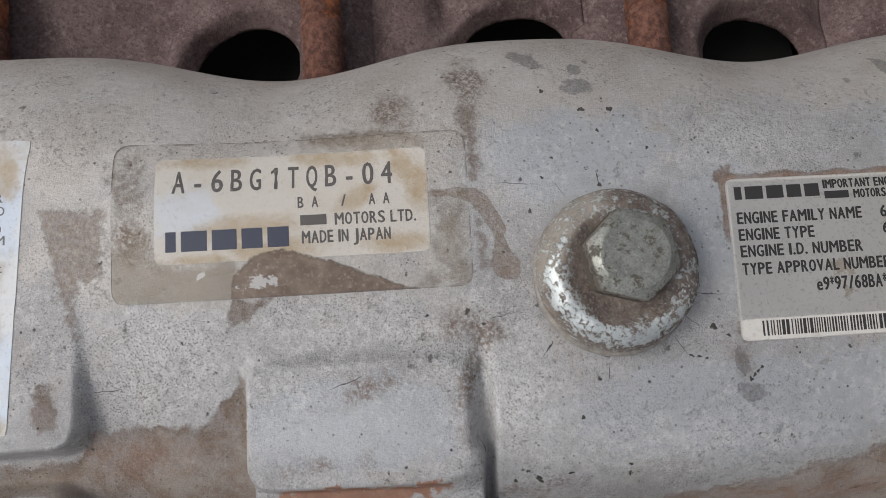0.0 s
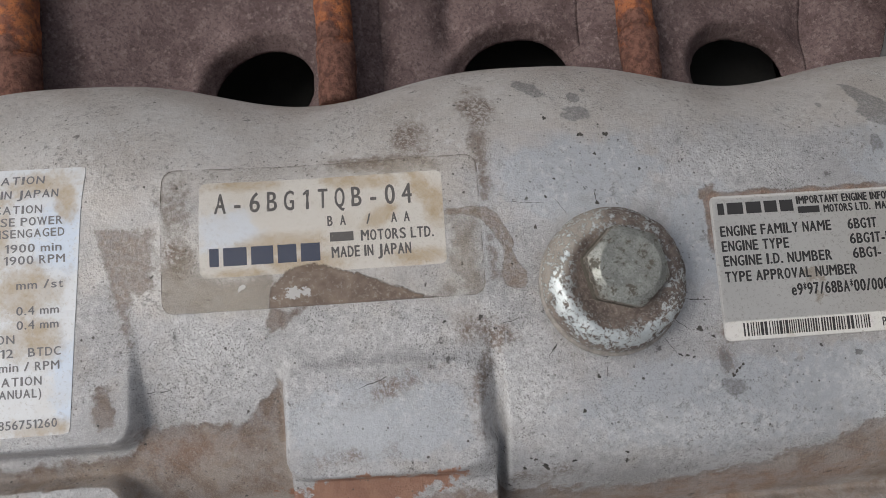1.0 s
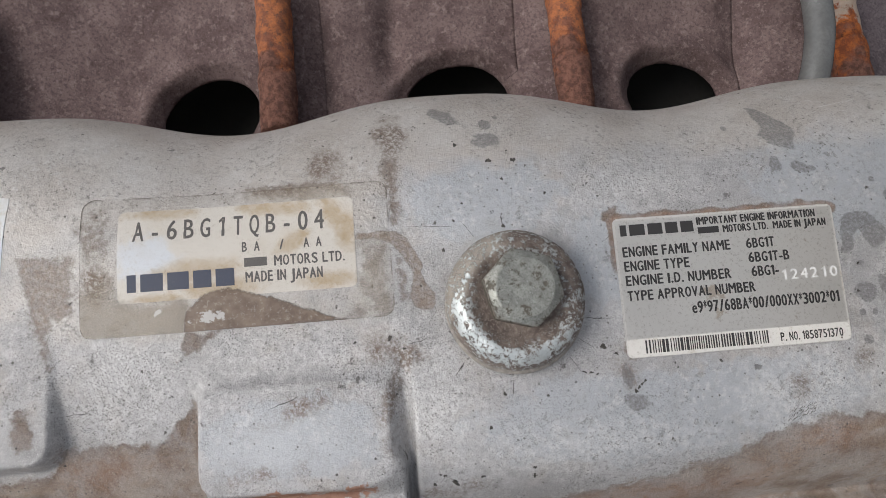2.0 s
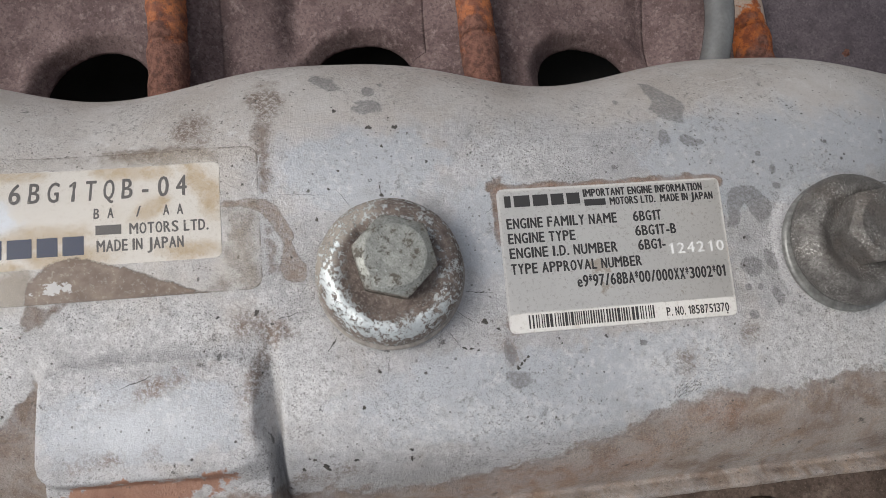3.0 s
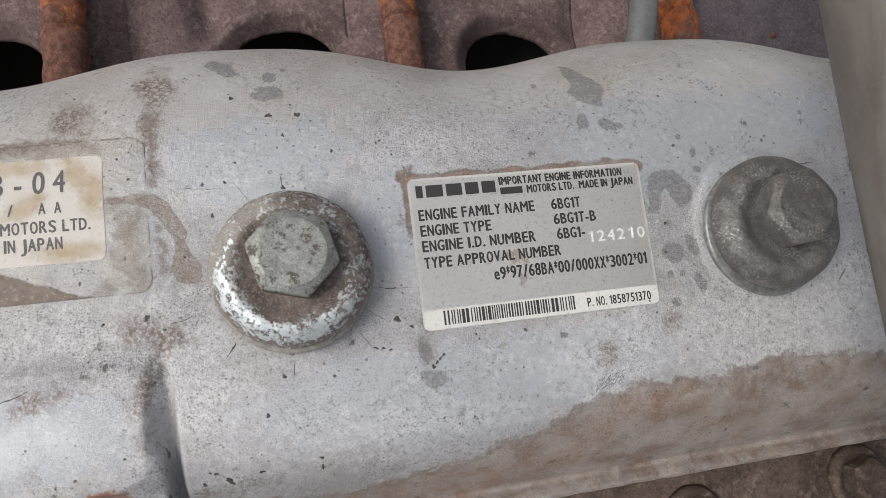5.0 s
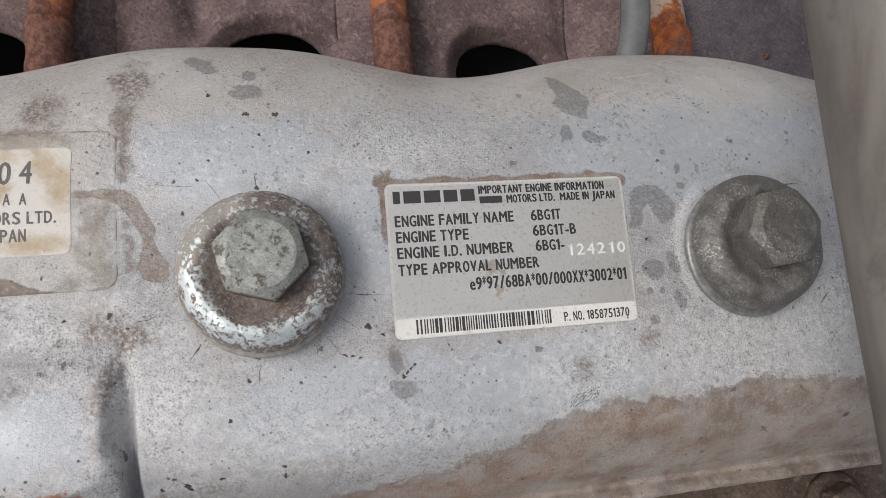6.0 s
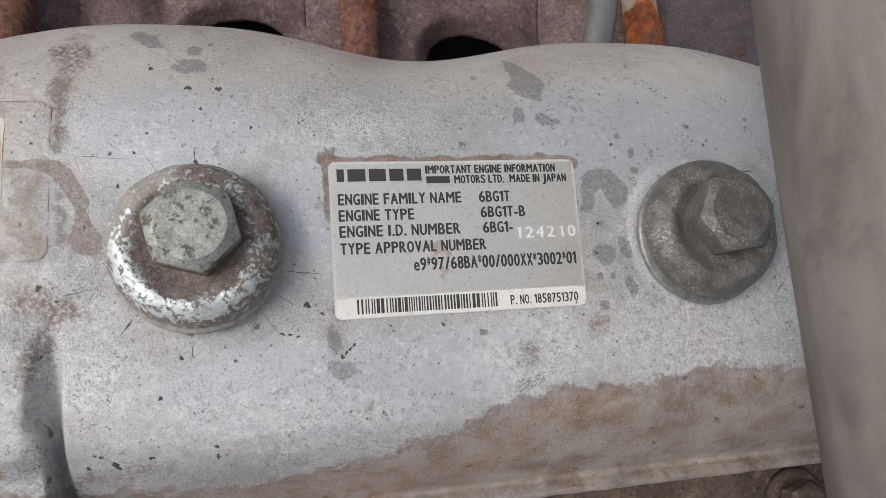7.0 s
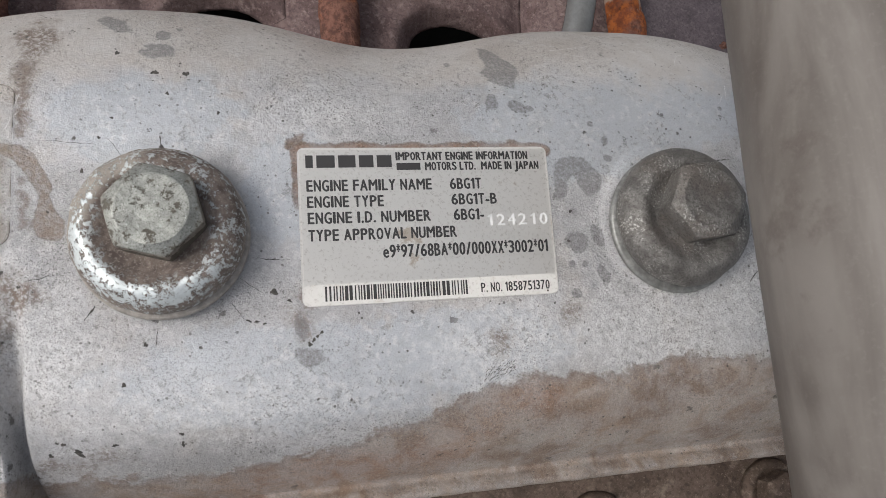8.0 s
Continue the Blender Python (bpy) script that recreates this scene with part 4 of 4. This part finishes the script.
# ---- stickers ----
def slab(x0, x1, y0, y1, r, lift, thick, cell=0.0012, shear=0.0):
    """A thin sheet with rounded corners that follows the cover's skin."""
    bm = bmesh.new()
    nx, ny = max(2, int((x1 - x0) / cell)), max(2, int((y1 - y0) / cell))
    grid = {}
    for i in range(nx + 1):
        for j in range(ny + 1):
            x, y = x0 + (x1 - x0) * i / nx, y0 + (y1 - y0) * j / ny
            cx, cy = min(max(x, x0 + r), x1 - r), min(max(y, y0 + r), y1 - r)
            d = math.hypot(x - cx, y - cy)
            if d > r:
                x, y = cx + (x - cx) * r / d, cy + (y - cy) * r / d
            grid[i, j] = (x + shear * (y - y1), y)
    at = {k: bm.verts.new((x, y, float(top_z(x, y)) + lift + thick)) for k, (x, y) in grid.items()}
    for i in range(nx):
        for j in range(ny):
            bm.faces.new((at[i, j], at[i + 1, j], at[i + 1, j + 1], at[i, j + 1]))
    edge = [e for e in bm.edges if e.is_boundary]
    skirt = bmesh.ops.extrude_edge_only(bm, edges=edge)["geom"]
    for v in skirt:
        if isinstance(v, bmesh.types.BMVert):
            v.co.z -= thick + lift * 0.9
    return bm


def capital_height():
    cu = bpy.data.curves.new("t", 'FONT')
    cu.body = "H"
    ob = new("t", cu)
    me = bpy.data.meshes.new_from_object(ob.evaluated_get(bpy.context.evaluated_depsgraph_get()))
    bpy.data.objects.remove(ob)
    return max(v.co.y for v in me.vertices)


CAPS = capital_height()


GLYPHS = {}
WIDTHS = {"I": 0.13, "M": 0.60, "W": 0.68, "A": 0.52, "T": 0.44, "L": 0.38, "E": 0.40, "F": 0.38, "J": 0.36, "1": 0.25, ".": 0.12, "-": 0.26, "/": 0.38, "*": 0.24,
          "(": 0.18, ")": 0.18, "e": 0.42, "m": 0.62, "i": 0.12, "n": 0.40, "k": 0.40, "s": 0.36, "t": 0.28}


def glyph(ch):
    """One letter of the built-in font: its points, at most one high for capitals and from 0 to 1 across, and its faces."""
    if ch not in GLYPHS:
        cu = bpy.data.curves.new("t", 'FONT')
        cu.body, cu.resolution_u = ch, 3
        ob = new("t", cu)
        me = bpy.data.meshes.new_from_object(ob.evaluated_get(bpy.context.evaluated_depsgraph_get()))
        bpy.data.objects.remove(ob)
        co = np.empty(len(me.vertices) * 3)
        me.vertices.foreach_get("co", co)
        co, faces = co.reshape(-1, 3)[:, :2] / CAPS, [tuple(p.vertices) for p in me.polygons]
        bpy.data.meshes.remove(me)
        if ch == "1":
            n, right = len(co), co[:, 0].max()
            co = np.vstack([co, [(right - 0.10, 1.0), (right - 0.32, 0.84), (right - 0.32, 0.72), (right - 0.10, 0.87)]])
            faces.append((n, n + 1, n + 2, n + 3))
        lo, hi = co[:, 0].min(), co[:, 0].max()
        co[:, 0] = (co[:, 0] - lo) / (hi - lo)
        GLYPHS[ch] = co, faces
    return GLYPHS[ch]


def words(parent, text, x0, x1, y, high, material, bold=0.00012, pitch=0.0, lift=0.00018, gap=0.14, name="text_line"):
    """One line of narrow lettering: from x0 to x1, on the baseline y, with capitals that high. pitch: a typewriter's step, in capital heights."""
    laid, at = [], 0.0
    for ch in text:
        w = WIDTHS.get(ch, 0.46)
        if ch != " ":
            co, faces = glyph(ch)
            left = at + (pitch - w) / 2 if pitch else at
            laid.append((co * (w, 1) + (left, 0), faces))
        at += pitch or (0.30 if ch == " " else w + gap)
    lo, hi = min(c[:, 0].min() for c, _ in laid), max(c[:, 0].max() for c, _ in laid)
    verts, polys, n = [], [], 0
    for k, (dx, dy) in enumerate(((-1, 0), (1, 0), (0, 0.6), (0, -0.6)) if bold else ((0, 0),)):
        for co, faces in laid:
            x = x0 + bold + (co[:, 0] - lo) / (hi - lo) * (x1 - x0 - 2 * bold) + dx * bold
            z = y + co[:, 1] * high + dy * bold
            verts += np.stack([x, z, top_z(x, z) + lift + 0.000004 * k], 1).tolist()
            polys += [tuple(v + n for v in f) for f in faces]
            n += len(co)
    me = bpy.data.meshes.new(name)
    me.from_pydata(verts, [], polys)
    me.materials.append(material)
    ob = new(name, me)
    ob.parent = parent
    return ob


def bars(parent, rects, material, name, lift=0.00018):
    """Flat printed bars (x0, x1, y0, y1) in one mesh."""
    bm = bmesh.new()
    for x0, x1, y0, y1 in rects:
        n = max(1, int((x1 - x0) / 0.004))
        for k in range(n):
            a, b = x0 + (x1 - x0) * k / n, x0 + (x1 - x0) * (k + 1) / n
            bm.faces.new([bm.verts.new((x, y, float(top_z(x, y)) + lift)) for x, y in ((a, y0), (b, y0), (b, y1), (a, y1))])
    return part(name, bm, material, parent, smooth=False)


def logo(parent, x0, x1, y0, y1, material):
    """The maker's mark as five plain blocks."""
    w = x1 - x0
    cuts = [(0.0, 0.085), (0.125, 0.335), (0.375, 0.575), (0.615, 0.785), (0.825, 1.0)]
    bars(parent, [(x0 + a * w, x0 + b * w, y0, y1) for a, b in cuts], material, "mark")


mm = 0.001
info = empty("information_label", label="silver engine information sticker with black print and barcode", category="label")
part("backing", slab(-0.0293, 0.0320, -0.0180, 0.0191, 0.0016, 0.00002, 0.00010), SILVER, info, smooth=False)
part("lower_strip", slab(-0.0291, 0.0318, -0.0178, -0.0131, 0.0014, 0.00010, 0.00004), WHITE_STRIP, info, "white strip behind the barcode", smooth=False)
rim = []
for x0, x1, y0, y1 in ((-28.2, 31.0, 18.55, 18.85), (-29.0, -28.75, -16.8, 17.8), (31.5, 31.75, -16.8, 17.8)):
    rim.append((x0 * mm, x1 * mm, y0 * mm, y1 * mm))
bars(info, rim, WHITE_STRIP, "border")
logo(info, -27.4 * mm, -7.2 * mm, 14.2 * mm, 17.2 * mm, INK)
words(info, "IMPORTANT ENGINE INFORMATION", -6.2 * mm, 27.0 * mm, 15.9 * mm, 2.0 * mm, INK)
bars(info, [(-6.1 * mm, -0.3 * mm, 13.45 * mm, 15.2 * mm)], INK, "maker_bar")
words(info, "MOTORS LTD.  MADE IN JAPAN", 0.8 * mm, 29.7 * mm, 13.35 * mm, 1.95 * mm, INK)
for s, y, v, xa, xb, xe in (("ENGINE FAMILY NAME", 8.6, "6BG1T", 6.6, 14.5, 2.2), ("ENGINE TYPE", 4.75, "6BG1T-B", 6.7, 18.1, -9.6),
                            ("ENGINE I.D. NUMBER", 0.95, "6BG1-", 7.0, 14.6, 1.4), ("TYPE APPROVAL NUMBER", -3.1, "", 0, 0, 7.5)):
    words(info, s, -27.4 * mm, xe * mm, y * mm, 2.6 * mm, INK)
    if v:
        words(info, v, xa * mm, xb * mm, y * mm, 2.6 * mm, INK)
words(info, "124210", 15.4 * mm, 30.8 * mm, -0.65 * mm, 2.7 * mm, STAMPED, 0.00007, 0.64, name="stamped_number")
words(info, "e9*97/68BA*00/000XX*3002*01", -10.5 * mm, 30.2 * mm, -7.5 * mm, 2.9 * mm, INK)
words(info, "P. NO. 1858751370", 12.4 * mm, 29.7 * mm, -16.75 * mm, 2.2 * mm, INK, 0.00006, lift=0.00020)
rng = random.Random(5)
codes, x = [], -24.2 * mm
while x < 9.1 * mm:
    w = rng.choice((0.30, 0.30, 0.45, 0.75)) * mm
    codes.append((x, min(x + w, 9.3 * mm), -17.0 * mm, -13.6 * mm))
    x += w + rng.choice((0.26, 0.30, 0.50)) * mm
tagged(bars(info, codes, INK, "barcode", 0.00020), kind="stuff")

model = empty("model_label", label="cream paper engine model sticker, tea-stained, under clear film", category="label")
part("backing", slab(-0.1583, -0.0978, 0.0064, 0.0305, 0.0016, 0.00002, 0.00010), CREAM, model, smooth=False)
words(model, "A-6BG1TQB-04", -154.6 * mm, -105.5 * mm, 22.3 * mm, 5.1 * mm, INK_WORN, 0.00011, 0.82)
words(model, "BA / AA", -126.9 * mm, -106.4 * mm, 17.6 * mm, 2.5 * mm, INK_WORN, 0.00008, 1.25)
bars(model, [(-126.4 * mm, -120.6 * mm, 13.6 * mm, 15.9 * mm)], INK_WORN, "maker_bar")
words(model, "MOTORS LTD.", -118.8 * mm, -100.6 * mm, 13.4 * mm, 2.6 * mm, INK_WORN, 0.00010)
words(model, "MADE IN JAPAN", -126.2 * mm, -106.5 * mm, 9.55 * mm, 2.7 * mm, INK_WORN, 0.00010)
logo(model, -155.9 * mm, -129.0 * mm, 9.1 * mm, 13.6 * mm, INK_BLUE)

film_sheet = tagged(part("clear_film", slab(-0.1675, -0.0886, -0.0019, 0.0344, 0.0032, 0.00026, 0.00004, 0.0007), FILM, smooth=False),
                    "clear plastic film, brown with dirt, over the model sticker", "film")
WEDGE = [(-142.4, -2.4), (-141.4, 2.8), (-139, 6.2), (-136.5, 7.8), (-131, 8.6), (-126, 7.2), (-119, 5.4), (-112, 2.2), (-106, -0.2), (-100, -2.2)]
SOAKED = [[(-168.5, 10), (-160, 13), (-158.6, 6.2), (-150, 5.8), (-141, 5.8), (-141, -3), (-168.5, -3)], [(-97.6, 21), (-88, 21), (-88, -3), (-104, -3), (-99, 5)], [(-126, 35.5), (-101, 35.5), (-99, 31), (-104, 30.6), (-126, 31.5)],
          [(-168.5, 35.5), (-168.5, 10), (-158.5, 12), (-158.5, 30.5), (-140, 31), (-140, 35.5)]]


def film_wear(ob):
    co = np.array([v.co for v in ob.data.vertices])
    x, y = co[:, 0], co[:, 1]
    soaked = np.max([patch(x, y, s, 0.003) * k for s, k in zip(SOAKED, (1.0, 0.62, 0.85, 0.40))], 0)
    edge = np.clip(1.2 + roundbox(x, y, -0.1675, -0.0886, -0.0019, 0.0344, 0.0032) / 0.0005, 0, 1)
    at = ob.data.attributes.new("wear", 'FLOAT_COLOR', 'POINT')
    at.data.foreach_set("color", np.stack([patch(x, y, WEDGE, 0.0016), soaked, edge, np.ones_like(x)], 1).astype(np.float32).ravel())


film_wear(film_sheet)

spec = empty("specification_label", label="blue-white specification sticker with rows of worn print", category="label")
SH = 0.054
part("backing", slab(-0.262, -0.1858, -0.0280, 0.0365, 0.001, 0.00002, 0.00012, 0.0016, SH), BLUE_WHITE, spec, smooth=False)
for s, x0, x1, y in (("ENGINE INFORMATION", -233, -195.5, 32.6), ("MADE IN JAPAN", -215, -191.9, 29.0), ("SPECIFICATION", -219, -195.5, 25.1), ("HORSE POWER", -211, -190.6, 22.1),
                     ("DISENGAGED", -207.5, -190.2, 19.2), ("kW / 1900 min", -212.5, -190.9, 15.6), ("HP / 1900 RPM", -212, -190.1, 12.7), ("mm /st", -201.5, -190.6, 6.7),
                     ("0.4 mm", -201.5, -191.6, 0.5), ("0.4 mm", -201.3, -191.6, -2.9), ("ION", -207, -201.8, -6.1), ("12   BTDC", -205, -191.1, -9.4), ("00 min / RPM", -210, -191.5, -12.7),
                     ("SPECIFICATION", -219, -195.6, -16.1), ("MANUAL)", -207.5, -195.7, -19.0), ("1856751260", -206.5, -192.1, -26.1)):
    words(spec, s, x0 * mm, x1 * mm, y * mm, 2.0 * mm, INK_FAINT, 0.00005, lift=0.00020)


# ---- bolts on the cover ----
def hex_head(across, z0, z1, turn, crown=0.41, slope=0.55):
    """A hexagon whose top is turned down by a flat cone, so that the edges of its sides arch."""
    bm = bmesh.new()
    n, r0, rows = 72, crown * across, []
    for level in range(8):
        row = []
        for k in range(n):
            a = 2 * math.pi * k / n
            h = min(across / 2 / math.cos((a % (math.pi / 3)) - math.pi / 6), across * 0.568)
            rim = z1 - (h - r0) * slope
            r, z = ((h, z0), (h, z0 + 0.0005), (h, rim - 0.0004), (h - 0.00012, rim - 0.00008), (h - 0.0004, rim + 0.00014), (r0, z1 - 0.00004), (r0 * 0.95, z1), (r0 * 0.4, z1 - 0.00008))[level]
            b = a + radians(turn)
            x, y = r * math.cos(b), r * math.sin(b)
            row.append(bm.verts.new((x, y, z + 0.00010 * noise.noise((x * 400, y * 400, z * 100)))))
        rows.append(row)
    for p, q in zip(rows, rows[1:]):
        for k in range(n):
            bm.faces.new((p[k], p[(k + 1) % n], q[(k + 1) % n], q[k]))
    bm.faces.new(rows[-1])
    bm.faces.new(rows[0])
    return bm


WASHER_PROFILE = [(0.0, 0.0070), (0.0090, 0.0071), (0.0103, 0.0077), (0.0119, 0.0086), (0.0133, 0.0089), (0.0146, 0.0084), (0.0159, 0.0074), (0.0170, 0.0059), (0.0175, 0.0044), (0.0177, 0.0032), (0.0175, 0.0024), (0.0, 0.0024)]
RING_PROFILE = [(0.0, 0.0022), (0.0174, 0.0022), (0.0179, 0.0019), (0.0181, 0.0013), (0.0178, 0.0004), (0.0175, -0.0022), (0.0, -0.0022)]


def cover_bolt(place, lift, shift, top, turn, across, washer_mat, head_mat, ring_mat, seat, label):
    bolt = empty("cover_bolt", Matrix.Translation((*place, lift)), label=label, category="bolt", group="rocker cover bolts")
    part("washer", lathe(WASHER_PROFILE, 96, 0.0003), washer_mat, bolt)
    part("sealing_ring", lathe(RING_PROFILE, 96), ring_mat, bolt).location = seat
    head = part("hex_head", hex_head(across, 0.0068, top, turn), head_mat, bolt)
    head.location = shift
    head.data.polygons.foreach_set("use_smooth", [False] * len(head.data.polygons))
    return bolt


cover_bolt(BOLTS[0], 0.0027, (0.0006, 0.0022, 0), 0.0149, 44, 0.0174, WASHER, ZINC, SEAL, (0.0002, -0.0007, -0.0005), "pale zinc hex bolt on a brown domed washer with flaking paint")
cover_bolt(BOLTS[1], 0.0014, (0.0018, 0.0022, 0), 0.0140, 6, 0.0182, GREASE, GREASE, SEAL_GREY, (-0.0005, -0.0010, -0.0008), "dull grey greasy hex bolt on a domed washer")

# ---- cylinder head, block, ground ----
head = tagged(part("cylinder_head", box_bm((-0.42, -0.088, -0.14), (0.20, 0.058, -0.0365), 0.004), HEAD), "brown oily cast iron cylinder head under the cover", "cylinder head")
part("gasket", box_bm((-0.399, -0.0690, -0.0375), (0.181, -0.0660, -0.0358), 0.0003), BLACK, head, "thin black gasket edge")
tagged(part("engine_block", box_bm((-0.45, -0.13, -0.995), (0.32, 0.20, -0.1405), 0.01), BLACK), "black oily engine block standing on the ground", "engine block")
bm = bmesh.new()
bmesh.ops.create_grid(bm, x_segments=8, y_segments=8, size=40)
bmesh.ops.translate(bm, verts=bm.verts, vec=(0, 0, -1.0))
tagged(part("ground", bm, GROUND), "bare brown ground round the engine", "ground", kind="structure")


# ---- exhaust manifold ----
HOLES = [(-0.1600, 0.0890, 0.0210, 0.0165, 16), (-0.0568, 0.0900, 0.0225, 0.0175, 0), (0.0385, 0.0870, 0.0215, 0.0165, -16)]


def manifold_bm(first, last):
    """The stretch of the manifold from one groove to the next."""
    bm = bmesh.new()
    xs, ys = -0.34 + 0.0014 * np.arange(first, last + 1), np.arange(0.0755, 0.205, 0.0014)
    X, Y = np.meshgrid(xs, ys, indexing="ij")
    Z = -0.0945 + 0.004 * np.cos(2 * math.pi * (X + 0.0125) / PITCH) + 0.012 * sstep(0.10, 0.16, Y) - 0.016 * sstep(0.165, 0.205, Y)
    Z = Z - 0.004 * np.exp(-((X + 0.083) / 0.006) ** 2) - 0.004 * np.exp(-((X + 0.030) / 0.010) ** 2) - 0.005 * np.exp(-((X - 0.068) / 0.008) ** 2) - 0.004 * np.exp(-((X + 0.112) / 0.006) ** 2)
    gone = np.full(X.shape, 9.0)
    for cx, cy, rx, ry, turn in HOLES:
        c, s = math.cos(radians(turn)), math.sin(radians(turn))
        u, v = (X - cx) * c + (Y - cy) * s, -(X - cx) * s + (Y - cy) * c
        gone = np.minimum(gone, (np.hypot(u / rx, v / ry) - 1) * min(rx, ry))
    Z = Z + 0.0018 * np.exp(-((gone - 0.006) / 0.003) ** 2) - 0.006 * (1 - sstep(-0.001, 0.005, gone))
    at = {}
    for i in range(len(xs)):
        for j in range(len(ys)):
            if gone[i, j] > -0.0016:
                p = Vector((X[i, j], Y[i, j], Z[i, j]))
                at[i, j] = bm.verts.new(p + Vector((0, 0, 0.0007 * noise.noise(p * 90) + 0.0004 * noise.noise(p * 400))))
    for i in range(len(xs) - 1):
        for j in range(len(ys) - 1):
            c = [(i, j), (i + 1, j), (i + 1, j + 1), (i, j + 1)]
            if all(k in at for k in c):
                bm.faces.new([at[k] for k in c])
    for v in [v for v in bm.verts if not v.link_faces]:
        bm.verts.remove(v)
    edge = [e for e in bm.edges if e.is_boundary]
    for v in {v for e in edge for v in e.verts}:
        for cx, cy, rx, ry, turn in HOLES:
            c, s = math.cos(radians(turn)), math.sin(radians(turn))
            u, w = (v.co.x - cx) * c + (v.co.y - cy) * s, -(v.co.x - cx) * s + (v.co.y - cy) * c
            k = math.hypot(u / rx, w / ry)
            if k < 1.3 and v.co.y > 0.0762:
                v.co.x, v.co.y = cx + (v.co.x - cx) / k, cy + (v.co.y - cy) / k
    for v in [g for g in bmesh.ops.extrude_edge_only(bm, edges=edge)["geom"] if isinstance(g, bmesh.types.BMVert)]:
        near = min(HOLES, key=lambda h: (v.co.x - h[0]) ** 2 + (v.co.y - h[1]) ** 2)
        away = Vector((v.co.x - near[0], v.co.y - near[1], 0))
        if away.length < 1.15 * near[2] and v.co.y > 0.0762:
            v.co += away.normalized() * 0.009 + Vector((0, 0, -0.006))
        else:
            v.co.z -= 0.022
    return bm


manifold = empty("exhaust_manifold", Matrix.Translation((0, 0, 0)), label="rough purple-brown cast iron exhaust manifold with arched gaps", category="exhaust manifold")
for first, last in ((0, 163), (163, 221), (221, 291), (291, 324)):
    part("runner", manifold_bm(first, last), IRON, manifold)


IRON_GREY = rusty_iron("purple_grey_iron", (0.088, 0.072, 0.082), (0.138, 0.114, 0.127), (0.185, 0.155, 0.165), 1.2, 0.8)
flange = tagged(part("manifold_flange", box_bm((0.1145, 0.0755, -0.118), (0.30, 0.1290, -0.0905), 0.004), IRON_GREY), "smooth purple-grey iron flange beside the manifold", "flange")
part("rust_scab", lathe([(0, 0.0012), (0.0008, 0.0011), (0.0016, 0.0006), (0.0021, -0.0002)], 14, 0.0009), RUST, flange, "orange scab of rust").location = (0.1562, 0.0930, -0.0905)


def stud(x, lean, rust):
    ob = empty("manifold_stud", Matrix.Translation((x, 0.076, -0.0815)), label="long orange rusty stud with sleeve on the manifold", category="stud", group="manifold studs")
    a, b, c = Vector((0, 0, 0)), Vector((lean * 0.022, 0.024, 0)), Vector((lean * 0.125, 0.125, 0.001))
    part("collar", sweep(spline([a, a.lerp(b, 0.5), b], 6), 0.0073, 28, 0.0010), rust, ob)
    part("sleeve", sweep(spline([b, b.lerp(c, 0.5), c], 14), 0.0070, 28, 0.0011), rust, ob)
    return ob


for x, lean, rust in ((-0.245, -0.04, RUST), (-0.1290, -0.01, RUST), (-0.0108, -0.025, RUST), (0.1065, -0.05, RUST_ASH)):
    stud(x, lean, rust)

# ---- grey hose and crossover pipe ----
hose = spline([(0.0590, 0.056, -0.054), (0.0650, 0.070, -0.0480), (0.0688, 0.083, -0.0465), (0.0708, 0.097, -0.0465), (0.0720, 0.125, -0.05), (0.0720, 0.17, -0.062), (0.062, 0.20, -0.085)], 10)
tagged(part("grey_hose", sweep(hose, 0.0051, 24), HOSE), "smooth pale grey plastic hose over the manifold", "hose")
cross = spline([(0.0711, -0.30, -0.30), (0.0711, -0.295, -0.08), (0.0709, -0.24, 0.040), (0.0706, -0.15, 0.0566), (0.0706, 0.0, 0.0568), (0.0706, 0.15, 0.0566), (0.0706, 0.24, 0.040), (0.0706, 0.295, -0.08), (0.0706, 0.30, -0.30)], 12)
tagged(part("crossover_pipe", sweep(cross, 0.021, 64), PIPE), "wide dull grey-brown air pipe crossing over the engine", "air pipe")

# ---- bolts on the head's ledge ----
def ledge_bolt(x, y, turn):
    ob = empty("ledge_bolt", Matrix.Translation((x, y, -0.0365)), label="dark oily flange bolt on the head's ledge", category="bolt", group="bolts on the ledge")
    part("flange", lathe([(0, 0.0022), (0.0072, 0.0022), (0.0080, 0.0030), (0.0092, 0.0028), (0.0100, 0.0016), (0.0103, 0.0), (0, 0.0)], 48, 0.0003), HEAD, ob)
    part("hex_head", hex_head(0.0122, 0.0018, 0.0082, turn), HEAD, ob, "oily brown hex head", smooth=False)
    return ob


ledge_bolt(0.1095, -0.0800, 20)
ledge_bolt(0.0515, -0.0835, 5)
